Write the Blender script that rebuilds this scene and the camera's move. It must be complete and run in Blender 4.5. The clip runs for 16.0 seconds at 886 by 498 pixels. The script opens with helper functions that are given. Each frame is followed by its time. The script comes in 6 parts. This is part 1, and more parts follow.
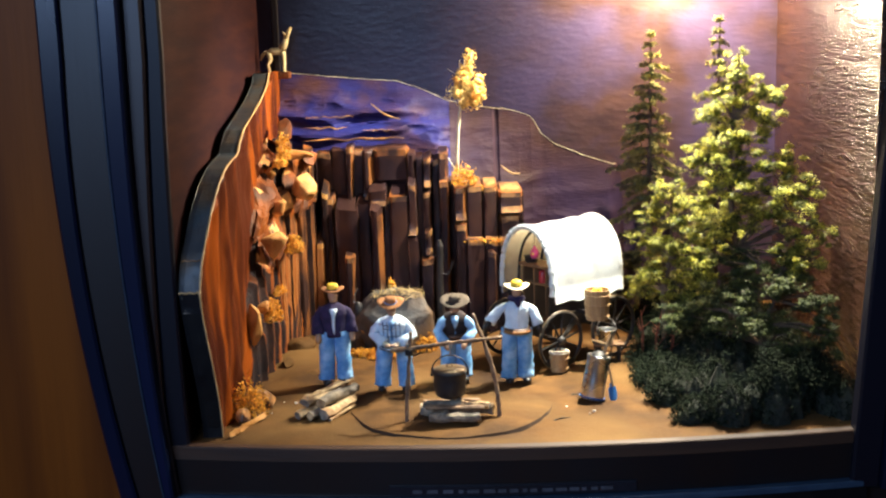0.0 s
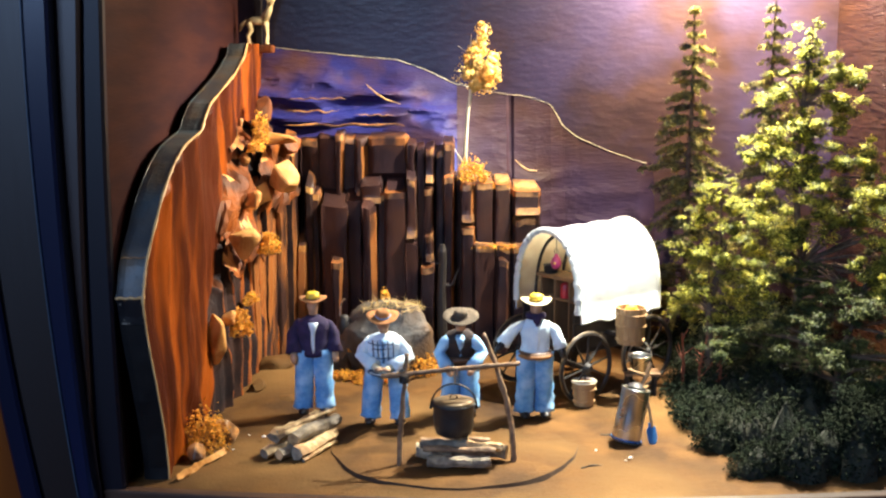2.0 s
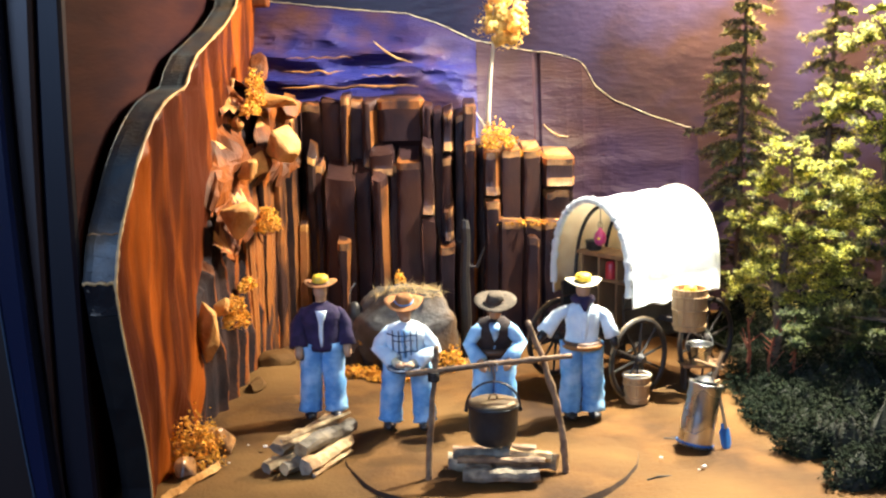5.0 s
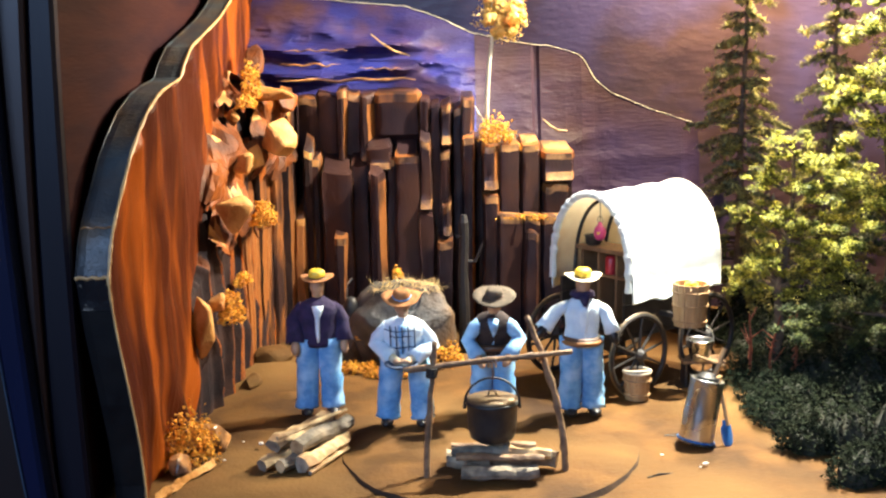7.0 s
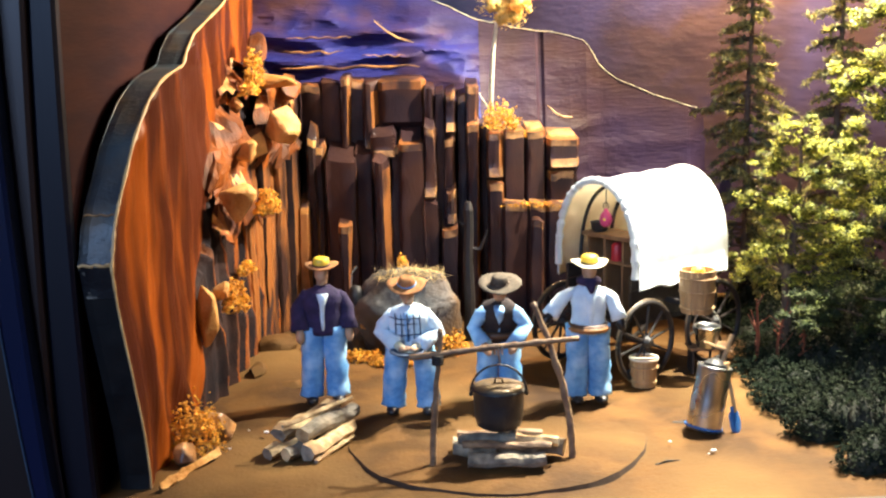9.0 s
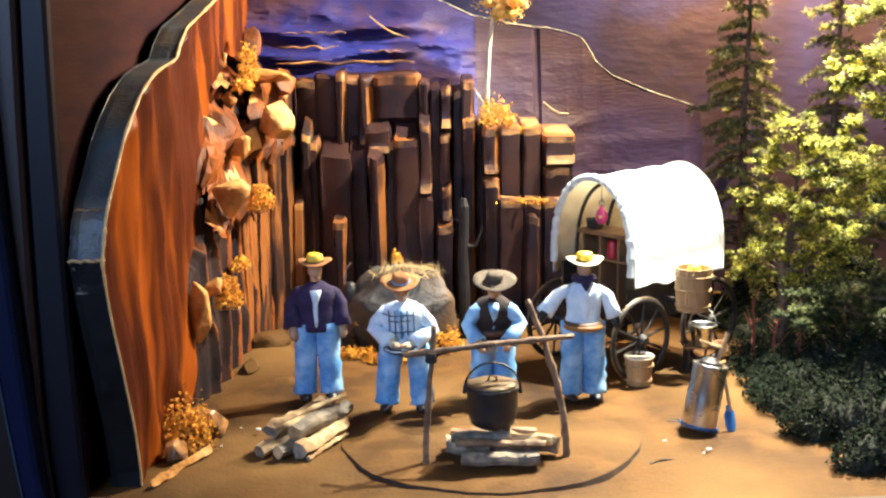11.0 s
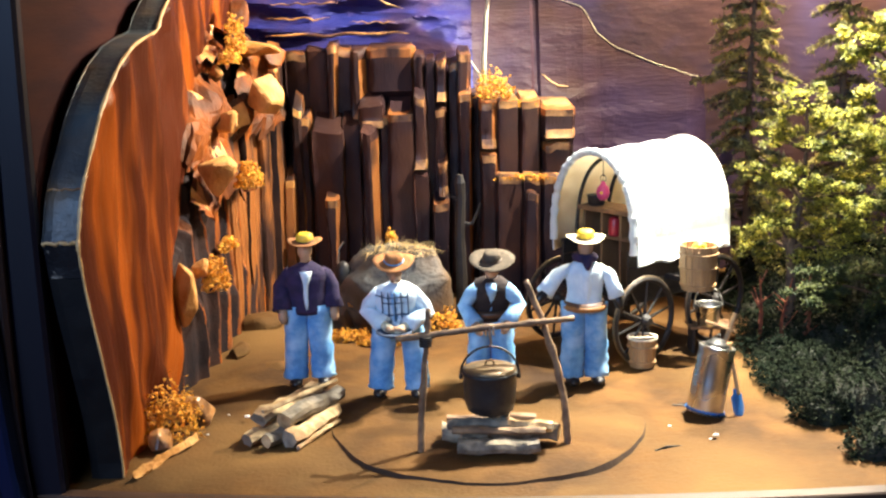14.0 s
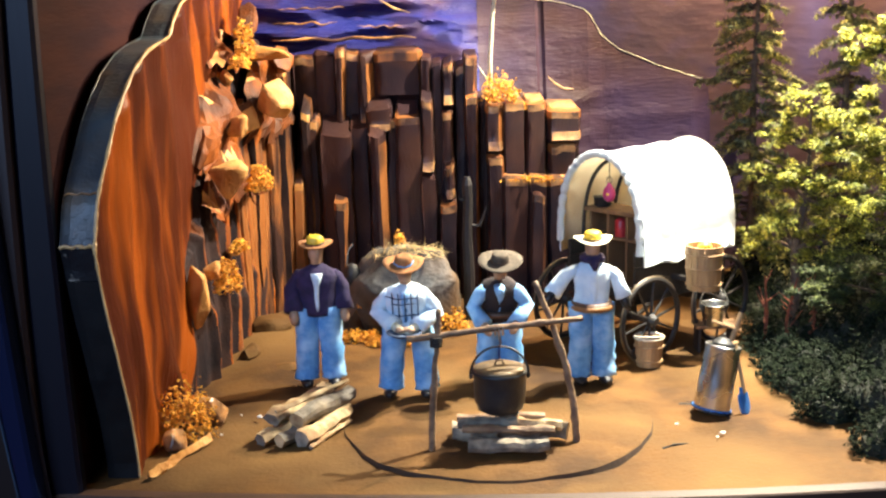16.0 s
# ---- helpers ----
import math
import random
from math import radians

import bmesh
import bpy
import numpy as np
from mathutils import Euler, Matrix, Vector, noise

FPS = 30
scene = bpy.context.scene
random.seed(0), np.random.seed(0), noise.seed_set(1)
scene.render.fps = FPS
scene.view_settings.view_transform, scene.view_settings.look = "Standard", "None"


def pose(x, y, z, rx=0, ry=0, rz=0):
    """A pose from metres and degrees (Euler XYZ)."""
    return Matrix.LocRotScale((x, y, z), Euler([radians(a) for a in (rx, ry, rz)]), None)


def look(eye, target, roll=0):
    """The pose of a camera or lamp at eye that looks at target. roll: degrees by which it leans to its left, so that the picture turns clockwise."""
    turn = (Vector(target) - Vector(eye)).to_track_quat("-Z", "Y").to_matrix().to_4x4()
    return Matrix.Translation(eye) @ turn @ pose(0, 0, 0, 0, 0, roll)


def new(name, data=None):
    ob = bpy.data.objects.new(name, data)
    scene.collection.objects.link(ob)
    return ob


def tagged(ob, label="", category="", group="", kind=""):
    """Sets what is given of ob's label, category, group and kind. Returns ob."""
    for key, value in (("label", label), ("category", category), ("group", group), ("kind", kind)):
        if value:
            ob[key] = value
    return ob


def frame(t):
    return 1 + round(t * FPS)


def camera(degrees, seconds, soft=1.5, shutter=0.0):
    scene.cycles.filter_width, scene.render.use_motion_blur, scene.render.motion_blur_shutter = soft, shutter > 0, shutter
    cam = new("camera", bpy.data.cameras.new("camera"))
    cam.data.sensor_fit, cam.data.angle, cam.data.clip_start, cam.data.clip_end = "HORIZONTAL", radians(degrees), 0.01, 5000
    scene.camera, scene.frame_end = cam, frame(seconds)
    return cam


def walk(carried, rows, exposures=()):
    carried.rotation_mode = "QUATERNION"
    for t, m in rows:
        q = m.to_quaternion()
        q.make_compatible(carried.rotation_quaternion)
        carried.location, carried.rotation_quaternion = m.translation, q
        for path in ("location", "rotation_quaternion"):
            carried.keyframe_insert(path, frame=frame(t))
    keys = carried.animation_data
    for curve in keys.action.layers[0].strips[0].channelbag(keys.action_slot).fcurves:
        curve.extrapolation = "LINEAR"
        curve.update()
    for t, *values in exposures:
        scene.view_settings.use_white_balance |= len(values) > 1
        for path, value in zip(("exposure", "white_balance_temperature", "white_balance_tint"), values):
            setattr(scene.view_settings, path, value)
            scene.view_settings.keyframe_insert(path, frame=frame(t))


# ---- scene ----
cam = camera(42.5, 16.0, soft=2.3)
PATH = [
    (0, (0.073, -1.434, 0.511), (0.054, 0.534, 0.156), -1.6),
    (0.5, (0.076, -1.395, 0.502), (0.047, 0.571, 0.138), -2.1),
    (1, (0.056, -1.309, 0.478), (0.057, 0.656, 0.108), -1.2),
    (1.5, (0.023, -1.231, 0.458), (0.069, 0.733, 0.085), -0.7),
    (2, (0.056, -1.142, 0.445), (0.048, 0.831, 0.116), -0.0),
    (2.5, (0.065, -1.081, 0.427), (0.016, 0.893, 0.11), -0.4),
    (3, (0.039, -0.995, 0.417), (0.043, 0.979, 0.1), -2.0),
    (3.5, (0.015, -0.964, 0.408), (0.026, 1.012, 0.099), -1.7),
    (4, (0.01, -0.952, 0.407), (0.01, 1.025, 0.102), -1.1),
    (4.2, (0.017, -0.949, 0.404), (0.013, 1.024, 0.079), -0.9),
    (6.5, (0.017, -0.922, 0.388), (0.029, 1.046, 0.034), -0.7),
    (7, (0.016, -0.922, 0.389), (0.024, 1.047, 0.036), -0.7),
    (7.5, (0.017, -0.921, 0.388), (0.02, 1.047, 0.033), -0.8),
    (8, (0.016, -0.918, 0.386), (0.019, 1.049, 0.023), -0.9),
    (8.5, (0.016, -0.916, 0.383), (0.02, 1.05, 0.016), -1.0),
    (9, (0.014, -0.915, 0.384), (0.016, 1.05, 0.015), -1.0),
    (11.5, (0.017, -0.9, 0.382), (0.025, 1.064, 0.003), -0.7),
    (12, (0.017, -0.887, 0.383), (0.019, 1.075, -0.007), -0.9),
    (12.5, (0.017, -0.876, 0.379), (0.018, 1.084, -0.019), -1.3),
    (13, (0.018, -0.867, 0.377), (0.021, 1.091, -0.032), -1.4),
    (13.5, (0.019, -0.862, 0.375), (0.022, 1.095, -0.037), -1.3),
    (14, (0.022, -0.861, 0.376), (0.028, 1.095, -0.04), -1.1),
    (14.5, (0.02, -0.86, 0.377), (0.033, 1.096, -0.039), -1.2),
    (15, (0.019, -0.863, 0.379), (0.028, 1.094, -0.034), -1.3),
    (15.5, (0.018, -0.869, 0.378), (0.024, 1.088, -0.035), -1.3),
    (16, (0.016, -0.875, 0.379), (0.017, 1.082, -0.034), -1.4),
]
walk(cam, [(t, look(eye, target, roll)) for t, eye, target, roll in PATH],
     exposures=[(0, -0.24), (1.5, -0.12), (3.5, 0.14), (16, 0.17)])


# ---- light ----
world = bpy.data.worlds.new("room_air")
world.use_nodes = True
world.node_tree.nodes["Background"].inputs[0].default_value = (0.25, 0.42, 0.85, 1)
world.node_tree.nodes["Background"].inputs[1].default_value = 0.05
scene.world = world


def lamp(name, kind, m, power, colour, size, cone=90):
    data = bpy.data.lights.new(name, kind)
    data.energy, data.color = power, colour
    if kind == "AREA":
        data.shape, data.size, data.size_y = "RECTANGLE", size[0], size[1]
    else:
        data.shadow_soft_size = size
        if kind == "SPOT":
            data.spot_size, data.spot_blend = radians(cone), 0.9
    ob = new(name, data)
    ob.matrix_world = m
    return ob


lamp("halogen_light", "SPOT", look((0.42, 0.46, 0.77), (-0.09, 0.48, 0.22)), 84, (1.0, 0.965, 0.85), 0.007, 70)
lamp("halogen_light", "SPOT", look((0.45, 0.37, 0.785), (0.35, 0.09, 0.0)), 178, (1.0, 0.965, 0.82), 0.008, 66)
lamp("halogen_light", "POINT", pose(0.492, 0.645, 0.705), 50, (1.0, 0.78, 0.50), 0.010)
lamp("halogen_light", "POINT", pose(0.40, 0.035, 0.765), 4, (1.0, 0.82, 0.56), 0.010)
lamp("window_light", "AREA", look((-0.9, -2.35, 1.3), (0.1, 0.2, 0.1)), 60, (0.40, 0.60, 1.0), (1.3, 1.1))


# ---- materials ----
def material(name, c1, c2=None, scale=40.0, rough=0.7, bump=0.2, metal=0.0, stain=None, stain_scale=6.0, stretch=(1, 1, 1),
             vary=0.0, island=False, spec=0.5, fine=260.0, cut=(0.35, 0.65), fade=None, thin=0.0, warp=0.0, detail=5.0, deep=0.002):
    """Two colours mixed by grain, a larger stain over them, fine relief, and a spread from piece to piece."""
    m = bpy.data.materials.new(name)
    m.use_nodes = True
    nt = m.node_tree
    link = nt.links.new
    bsdf = nt.nodes["Principled BSDF"]
    bsdf.inputs["Roughness"].default_value = rough
    bsdf.inputs["Metallic"].default_value = metal
    bsdf.inputs["Specular IOR Level"].default_value = spec
    tc = nt.nodes.new("ShaderNodeTexCoord")
    mp = nt.nodes.new("ShaderNodeMapping")
    mp.inputs["Scale"].default_value = stretch
    if warp:
        wn = nt.nodes.new("ShaderNodeTexNoise")
        wn.inputs["Scale"].default_value, wn.inputs["Detail"].default_value = 7.0, 2.0
        link(tc.outputs["Object"], wn.inputs["Vector"])
        wv = nt.nodes.new("ShaderNodeVectorMath")
        wv.operation = "MULTIPLY_ADD"
        wv.inputs[1].default_value = (warp, warp, warp)
        link(wn.outputs["Color"], wv.inputs[0])
        link(tc.outputs["Object"], wv.inputs[2])
        link(wv.outputs[0], mp.inputs["Vector"])
    else:
        link(tc.outputs["Object"], mp.inputs["Vector"])

    def grain(s, detail=5.0, mapped=True):
        n = nt.nodes.new("ShaderNodeTexNoise")
        n.inputs["Scale"].default_value, n.inputs["Detail"].default_value = s, detail
        link(mp.outputs["Vector"] if mapped else tc.outputs["Object"], n.inputs["Vector"])
        return n.outputs["Fac"]

    def mix(fac, a, b, blend="MIX"):
        n = nt.nodes.new("ShaderNodeMix")
        n.data_type, n.blend_type = "RGBA", blend
        link(fac, n.inputs[0])
        for sock, v in ((n.inputs[6], a), (n.inputs[7], b)):
            if isinstance(v, tuple):
                sock.default_value = (*v, 1)
            else:
                link(v, sock)
        return n.outputs[2]

    def ramp(fac, lo, hi):
        n = nt.nodes.new("ShaderNodeMapRange")
        n.inputs[1].default_value, n.inputs[2].default_value = lo, hi
        link(fac, n.inputs[0])
        return n.outputs[0]

    c2 = c2 or tuple(v * 0.6 for v in c1)
    col = mix(ramp(grain(scale, detail), *cut), c1, c2)
    if stain:
        col = mix(ramp(grain(stain_scale, 3.0, False), 0.45, 0.65), col, stain)
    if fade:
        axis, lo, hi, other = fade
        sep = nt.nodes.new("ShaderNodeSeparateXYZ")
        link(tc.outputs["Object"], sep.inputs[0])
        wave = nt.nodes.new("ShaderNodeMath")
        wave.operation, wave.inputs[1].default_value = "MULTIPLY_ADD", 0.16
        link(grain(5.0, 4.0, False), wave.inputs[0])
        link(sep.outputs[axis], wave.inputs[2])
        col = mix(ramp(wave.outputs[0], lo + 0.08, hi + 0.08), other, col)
    if vary:
        if island:
            src = nt.nodes.new("ShaderNodeNewGeometry").outputs["Random Per Island"]
        else:
            src = nt.nodes.new("ShaderNodeObjectInfo").outputs["Random"]
        hsv = nt.nodes.new("ShaderNodeHueSaturation")
        r = nt.nodes.new("ShaderNodeMapRange")
        r.inputs[3].default_value, r.inputs[4].default_value = 1 - vary, 1 + vary
        link(src, r.inputs[0])
        link(r.outputs[0], hsv.inputs["Value"])
        link(col, hsv.inputs["Color"])
        col = hsv.outputs["Color"]
    link(col, bsdf.inputs["Base Color"])
    rr = nt.nodes.new("ShaderNodeMapRange")
    rr.inputs[3].default_value, rr.inputs[4].default_value = max(rough - 0.12, 0.03), min(rough + 0.12, 1)
    link(grain(scale * 0.5), rr.inputs[0])
    link(rr.outputs[0], bsdf.inputs["Roughness"])
    if thin:
        tr = nt.nodes.new("ShaderNodeBsdfTranslucent")
        link(col, tr.inputs["Color"])
        ms = nt.nodes.new("ShaderNodeMixShader")
        ms.inputs[0].default_value = thin
        link(bsdf.outputs[0], ms.inputs[1])
        link(tr.outputs[0], ms.inputs[2])
        link(ms.outputs[0], nt.nodes["Material Output"].inputs["Surface"])
    if bump:
        b = nt.nodes.new("ShaderNodeBump")
        b.inputs["Strength"].default_value, b.inputs["Distance"].default_value = bump, deep
        add = nt.nodes.new("ShaderNodeMath")
        add.operation = "ADD"
        link(grain(scale), add.inputs[0])
        link(grain(fine), add.inputs[1])
        link(add.outputs[0], b.inputs["Height"])
        link(b.outputs["Normal"], bsdf.inputs["Normal"])
    return m


SAND = material("sand_paint", (0.122, 0.058, 0.0155), (0.036, 0.0170, 0.0066), 12, 0.8, 0.45, cut=(0.38, 0.62), stain=(0.150, 0.080, 0.025), stain_scale=6, detail=10.0, spec=0.15)
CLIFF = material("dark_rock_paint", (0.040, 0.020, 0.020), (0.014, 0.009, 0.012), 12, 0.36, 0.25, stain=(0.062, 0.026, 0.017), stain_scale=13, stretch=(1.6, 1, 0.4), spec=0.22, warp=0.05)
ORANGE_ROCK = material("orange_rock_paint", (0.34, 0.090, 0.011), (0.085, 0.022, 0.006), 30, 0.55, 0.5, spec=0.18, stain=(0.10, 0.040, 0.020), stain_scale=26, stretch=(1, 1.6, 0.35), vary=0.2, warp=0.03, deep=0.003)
# orange and ledge paints also carry lamp light on right facets, rims and lips
ORANGE_FOLD = material("worn_lit_orange_paint", (0.27, 0.096, 0.026), (0.035, 0.017, 0.014), 22, 0.32, 0.4, stretch=(1, 1, 0.4), warp=0.03, cut=(0.44, 0.58))
LEDGE = material("worn_lit_ledge_paint", (0.50, 0.25, 0.09), (0.08, 0.036, 0.020), 34, 0.30, 0.5, cut=(0.42, 0.60))
PALE_ROCK = material("pale_rock_paint", (0.72, 0.40, 0.135), (0.40, 0.165, 0.040), 30, 0.5, 0.6, deep=0.003, spec=0.2)
SLAB = material("rust_strata_paint", (0.270, 0.060, 0.0070), (0.060, 0.0125, 0.0040), 8, 0.40, 0.5, stretch=(1, 2.4, 0.24), cut=(0.43, 0.55), spec=0.10, warp=0.05, detail=3.0, fine=120)
# dark paint that stands in for shade in the cliff's recesses
INNER = material("shaded_hollow_paint", (0.044, 0.023, 0.019), (0.014, 0.010, 0.012), 25, 0.75, 0.4, spec=0.12)
CHIPPED = material("chipped_black_paint", (0.006, 0.006, 0.008), (0.30, 0.26, 0.21), 60, 0.5, 0.3, cut=(0.60, 0.68), spec=0.3)
SLAB_EDGE = material("slate_paint", (0.048, 0.066, 0.076), (0.085, 0.058, 0.036), 22, 0.36, 0.5, stain=(0.024, 0.030, 0.038), stain_scale=18, spec=0.35)
BLACK = material("black_paint", (0.0035, 0.0035, 0.0045), (0.007, 0.006, 0.006), 30, 0.65, 0.2, spec=0.2)
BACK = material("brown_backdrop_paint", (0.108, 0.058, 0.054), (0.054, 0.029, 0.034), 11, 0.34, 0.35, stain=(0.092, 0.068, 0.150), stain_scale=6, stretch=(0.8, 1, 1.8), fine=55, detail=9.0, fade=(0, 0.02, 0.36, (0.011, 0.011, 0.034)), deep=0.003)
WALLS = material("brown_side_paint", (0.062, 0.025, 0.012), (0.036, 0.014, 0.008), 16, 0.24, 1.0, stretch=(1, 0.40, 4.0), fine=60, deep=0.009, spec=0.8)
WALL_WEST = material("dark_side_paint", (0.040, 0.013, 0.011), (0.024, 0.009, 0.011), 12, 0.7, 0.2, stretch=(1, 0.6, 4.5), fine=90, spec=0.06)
BLUE_HILL = material("blue_hill_paint", (0.026, 0.032, 0.185), (0.030, 0.020, 0.075), 8, 0.45, 0.4, stain=(0.095, 0.042, 0.030), stain_scale=10, stretch=(0.6, 1, 2.5), spec=0.12, deep=0.003)
PURPLE_HILL = material("brown_hill_paint", (0.058, 0.029, 0.030), (0.034, 0.018, 0.022), 9, 0.5, 0.35, stain=(0.046, 0.030, 0.070), stain_scale=5, stretch=(0.6, 1, 3), spec=0.12, fine=90, deep=0.003)
TAN_EDGE = material("tan_ridge_paint", (0.62, 0.40, 0.17), (0.45, 0.26, 0.10), 60, 0.5, 0.3)
FRAME_BLUE = material("blue_black_lacquer", (0.004, 0.010, 0.040), (0.002, 0.004, 0.014), 6, 0.28, 0.05, stretch=(1, 1, 0.1))
FRAME_DARK = material("dark_stained_wood", (0.013, 0.008, 0.007), (0.008, 0.006, 0.007), 12, 0.4, 0.1, stretch=(1, 1, 0.08))
FRAME_NAVY = material("navy_black_wood", (0.005, 0.005, 0.012), (0.003, 0.003, 0.007), 12, 0.45, 0.1, stretch=(1, 1, 0.08), spec=0.3)
FRAME_FILLET = material("dull_brown_wood", (0.030, 0.017, 0.015), (0.020, 0.012, 0.012), 12, 0.4, 0.1, stretch=(1, 1, 0.08))
FRAME_BROWN = material("brown_stained_wood", (0.20, 0.052, 0.005), (0.10, 0.024, 0.003), 18, 0.5, 0.15, stretch=(1, 1, 0.06), spec=0.15)
BLUE_TRIM = material("dull_blue_trim", (0.035, 0.065, 0.105), (0.020, 0.042, 0.075), 30, 0.4, 0.1)
SILL = material("sill_wood", (0.062, 0.030, 0.017), (0.034, 0.018, 0.012), 30, 0.5, 0.2, stretch=(0.1, 1, 1))
ROOM = material("room_plaster", (0.20, 0.16, 0.12), (0.16, 0.12, 0.09), 3, 0.85, 0.1)
LINING = material("cream_lining", (0.90, 0.78, 0.56), (0.82, 0.68, 0.46), 60, 0.85, 0.3, fine=900, thin=0.6)
CANVAS = material("white_canvas", (0.76, 0.80, 0.81), (0.70, 0.75, 0.77), 60, 0.85, 0.6, fine=500, thin=0.35)
WOOD = material("weathered_wood", (0.24, 0.125, 0.05), (0.13, 0.065, 0.028), 60, 0.65, 0.3, stretch=(1, 1, 0.2), vary=0.15)
DARK_WOOD = material("dark_wood", (0.020, 0.014, 0.011), (0.010, 0.008, 0.007), 60, 0.6, 0.3)
BRANCH = material("peeled_branch", (0.30, 0.175, 0.085), (0.14, 0.08, 0.045), 120, 0.7, 0.5, stain=(0.10, 0.055, 0.03), stain_scale=40, vary=0.15)
BARK = material("grey_bark", (0.24, 0.20, 0.15), (0.11, 0.085, 0.06), 110, 0.85, 0.7, stain=(0.34, 0.27, 0.18), stain_scale=50, vary=0.2)
SPLIT = material("split_wood", (0.66, 0.48, 0.25), (0.44, 0.28, 0.12), 90, 0.75, 0.5, stain=(0.28, 0.16, 0.07), stain_scale=45, vary=0.15)
IRON = material("black_iron", (0.018, 0.018, 0.02), (0.030, 0.028, 0.027), 90, 0.5, 0.2, metal=0.3)
LID = material("iron_lid", (0.16, 0.105, 0.05), (0.10, 0.07, 0.04), 90, 0.45, 0.2, metal=0.3)
TIN = material("tin", (0.62, 0.62, 0.60), (0.48, 0.48, 0.47), 60, 0.28, 0.05, metal=1.0)
BLUE_PAINT = material("blue_enamel", (0.03, 0.15, 0.42), (0.02, 0.10, 0.32), 60, 0.35, 0.1)
BASKET = material("tan_stave_wood", (0.42, 0.26, 0.115), (0.28, 0.16, 0.07), 80, 0.6, 0.3, stretch=(1, 1, 0.3))
ROPE = material("pale_rope", (0.70, 0.62, 0.46), (0.55, 0.46, 0.32), 300, 0.8, 0.4)
RED = material("red_tin", (0.45, 0.02, 0.03), None, 60, 0.4, 0.05)
PINK = material("pink_lantern", (0.55, 0.06, 0.20), (0.40, 0.03, 0.12), 60, 0.35, 0.05)
YELLOW = material("yellow_paint", (0.80, 0.55, 0.04), None, 60, 0.5, 0.05)
OCHRE = material("ochre_moss", (0.80, 0.42, 0.04), (0.55, 0.22, 0.025), 120, 0.9, 0.3, vary=0.4, island=True)
YELLOW_LEAF = material("yellow_leaf", (0.80, 0.58, 0.18), (0.66, 0.40, 0.09), 120, 0.8, 0.2, vary=0.3, island=True, thin=0.35)
LEAF = material("green_leaf", (0.46, 0.43, 0.070), (0.085, 0.105, 0.028), 60, 0.5, 0.1, vary=0.85, island=True, thin=0.55, spec=0.35)
DARK_LEAF = material("dark_green_leaf", (0.095, 0.105, 0.026), (0.030, 0.044, 0.018), 60, 0.6, 0.1, vary=0.7, island=True, thin=0.3, spec=0.25)
NEEDLE = material("pine_needle", (0.58, 0.52, 0.17), (0.17, 0.20, 0.13), 60, 0.7, 0.1, vary=0.6, island=True, thin=0.4, spec=0.2)
SHRUB = material("dark_shrub_leaf", (0.014, 0.018, 0.009), (0.006, 0.010, 0.006), 60, 0.9, 0.1, vary=0.6, island=True, spec=0.06)
DARK_EARTH = material("dark_leaf_litter", (0.020, 0.024, 0.012), (0.012, 0.013, 0.008), 90, 0.95, 0.8)
RUST_TWIG = material("rusty_twig", (0.22, 0.055, 0.02), (0.12, 0.03, 0.015), 120, 0.8, 0.3)
CUT_EDGE = material("dark_cut_edge", (0.060, 0.032, 0.015), (0.035, 0.019, 0.010), 60, 0.85, 0.3)
TRUNK = material("tree_bark", (0.13, 0.085, 0.05), (0.07, 0.045, 0.03), 80, 0.9, 0.6)
JEANS = material("light_denim", (0.15, 0.38, 0.67), (0.085, 0.26, 0.54), 140, 0.9, 0.5, stain=(0.33, 0.55, 0.76), stain_scale=45, fine=900)
NAVY = material("navy_wool", (0.034, 0.020, 0.070), (0.018, 0.013, 0.045), 140, 0.95, 0.5)
WHITE_CLOTH = material("white_cotton", (0.68, 0.81, 0.88), (0.56, 0.70, 0.80), 120, 0.9, 0.4)
BLUE_CLOTH = material("pale_blue_cotton", (0.30, 0.50, 0.72), (0.20, 0.40, 0.64), 120, 0.9, 0.4)
VEST = material("dark_brown_felt", (0.028, 0.017, 0.016), None, 120, 0.95, 0.4)
LEATHER = material("brown_leather", (0.10, 0.045, 0.02), None, 100, 0.5, 0.2)
TAN_LEATHER = material("tan_leather", (0.34, 0.15, 0.04), None, 100, 0.5, 0.2)
SKIN = material("plain_tan_resin", (0.52, 0.31, 0.18), None, 60, 0.6, 0.05)
PALE_STRAW = material("pale_straw", (0.78, 0.70, 0.48), None, 200, 0.8, 0.3)
ORANGE_FELT = material("orange_felt", (0.42, 0.18, 0.06), None, 200, 0.9, 0.3)
DARK_FELT = material("olive_felt", (0.10, 0.075, 0.05), None, 200, 0.9, 0.3)
BOOT = material("black_boot", (0.012, 0.011, 0.011), None, 100, 0.45, 0.1)
CREAM = material("cream_fur", (0.74, 0.62, 0.36), (0.58, 0.46, 0.24), 160, 0.8, 0.4)
BOULDER = material("grey_boulder", (0.085, 0.088, 0.088), (0.042, 0.036, 0.032), 24, 0.6, 0.7, stain=(0.13, 0.075, 0.036), stain_scale=14)
HAY = material("dry_grass", (0.56, 0.42, 0.20), (0.40, 0.27, 0.11), 120, 0.9, 0.2, vary=0.35, island=True)
CHIP = material("white_chip", (0.75, 0.72, 0.66), None, 60, 0.6, 0.1)
PLAID = material("dark_plaid_stripe", (0.055, 0.085, 0.15), None, 100, 0.9, 0.2)
LABEL = material("dark_label", (0.014, 0.016, 0.024), None, 30, 0.35, 0.05)
BAR = material("grey_lettering", (0.085, 0.085, 0.10), None, 60, 0.5, 0.0)


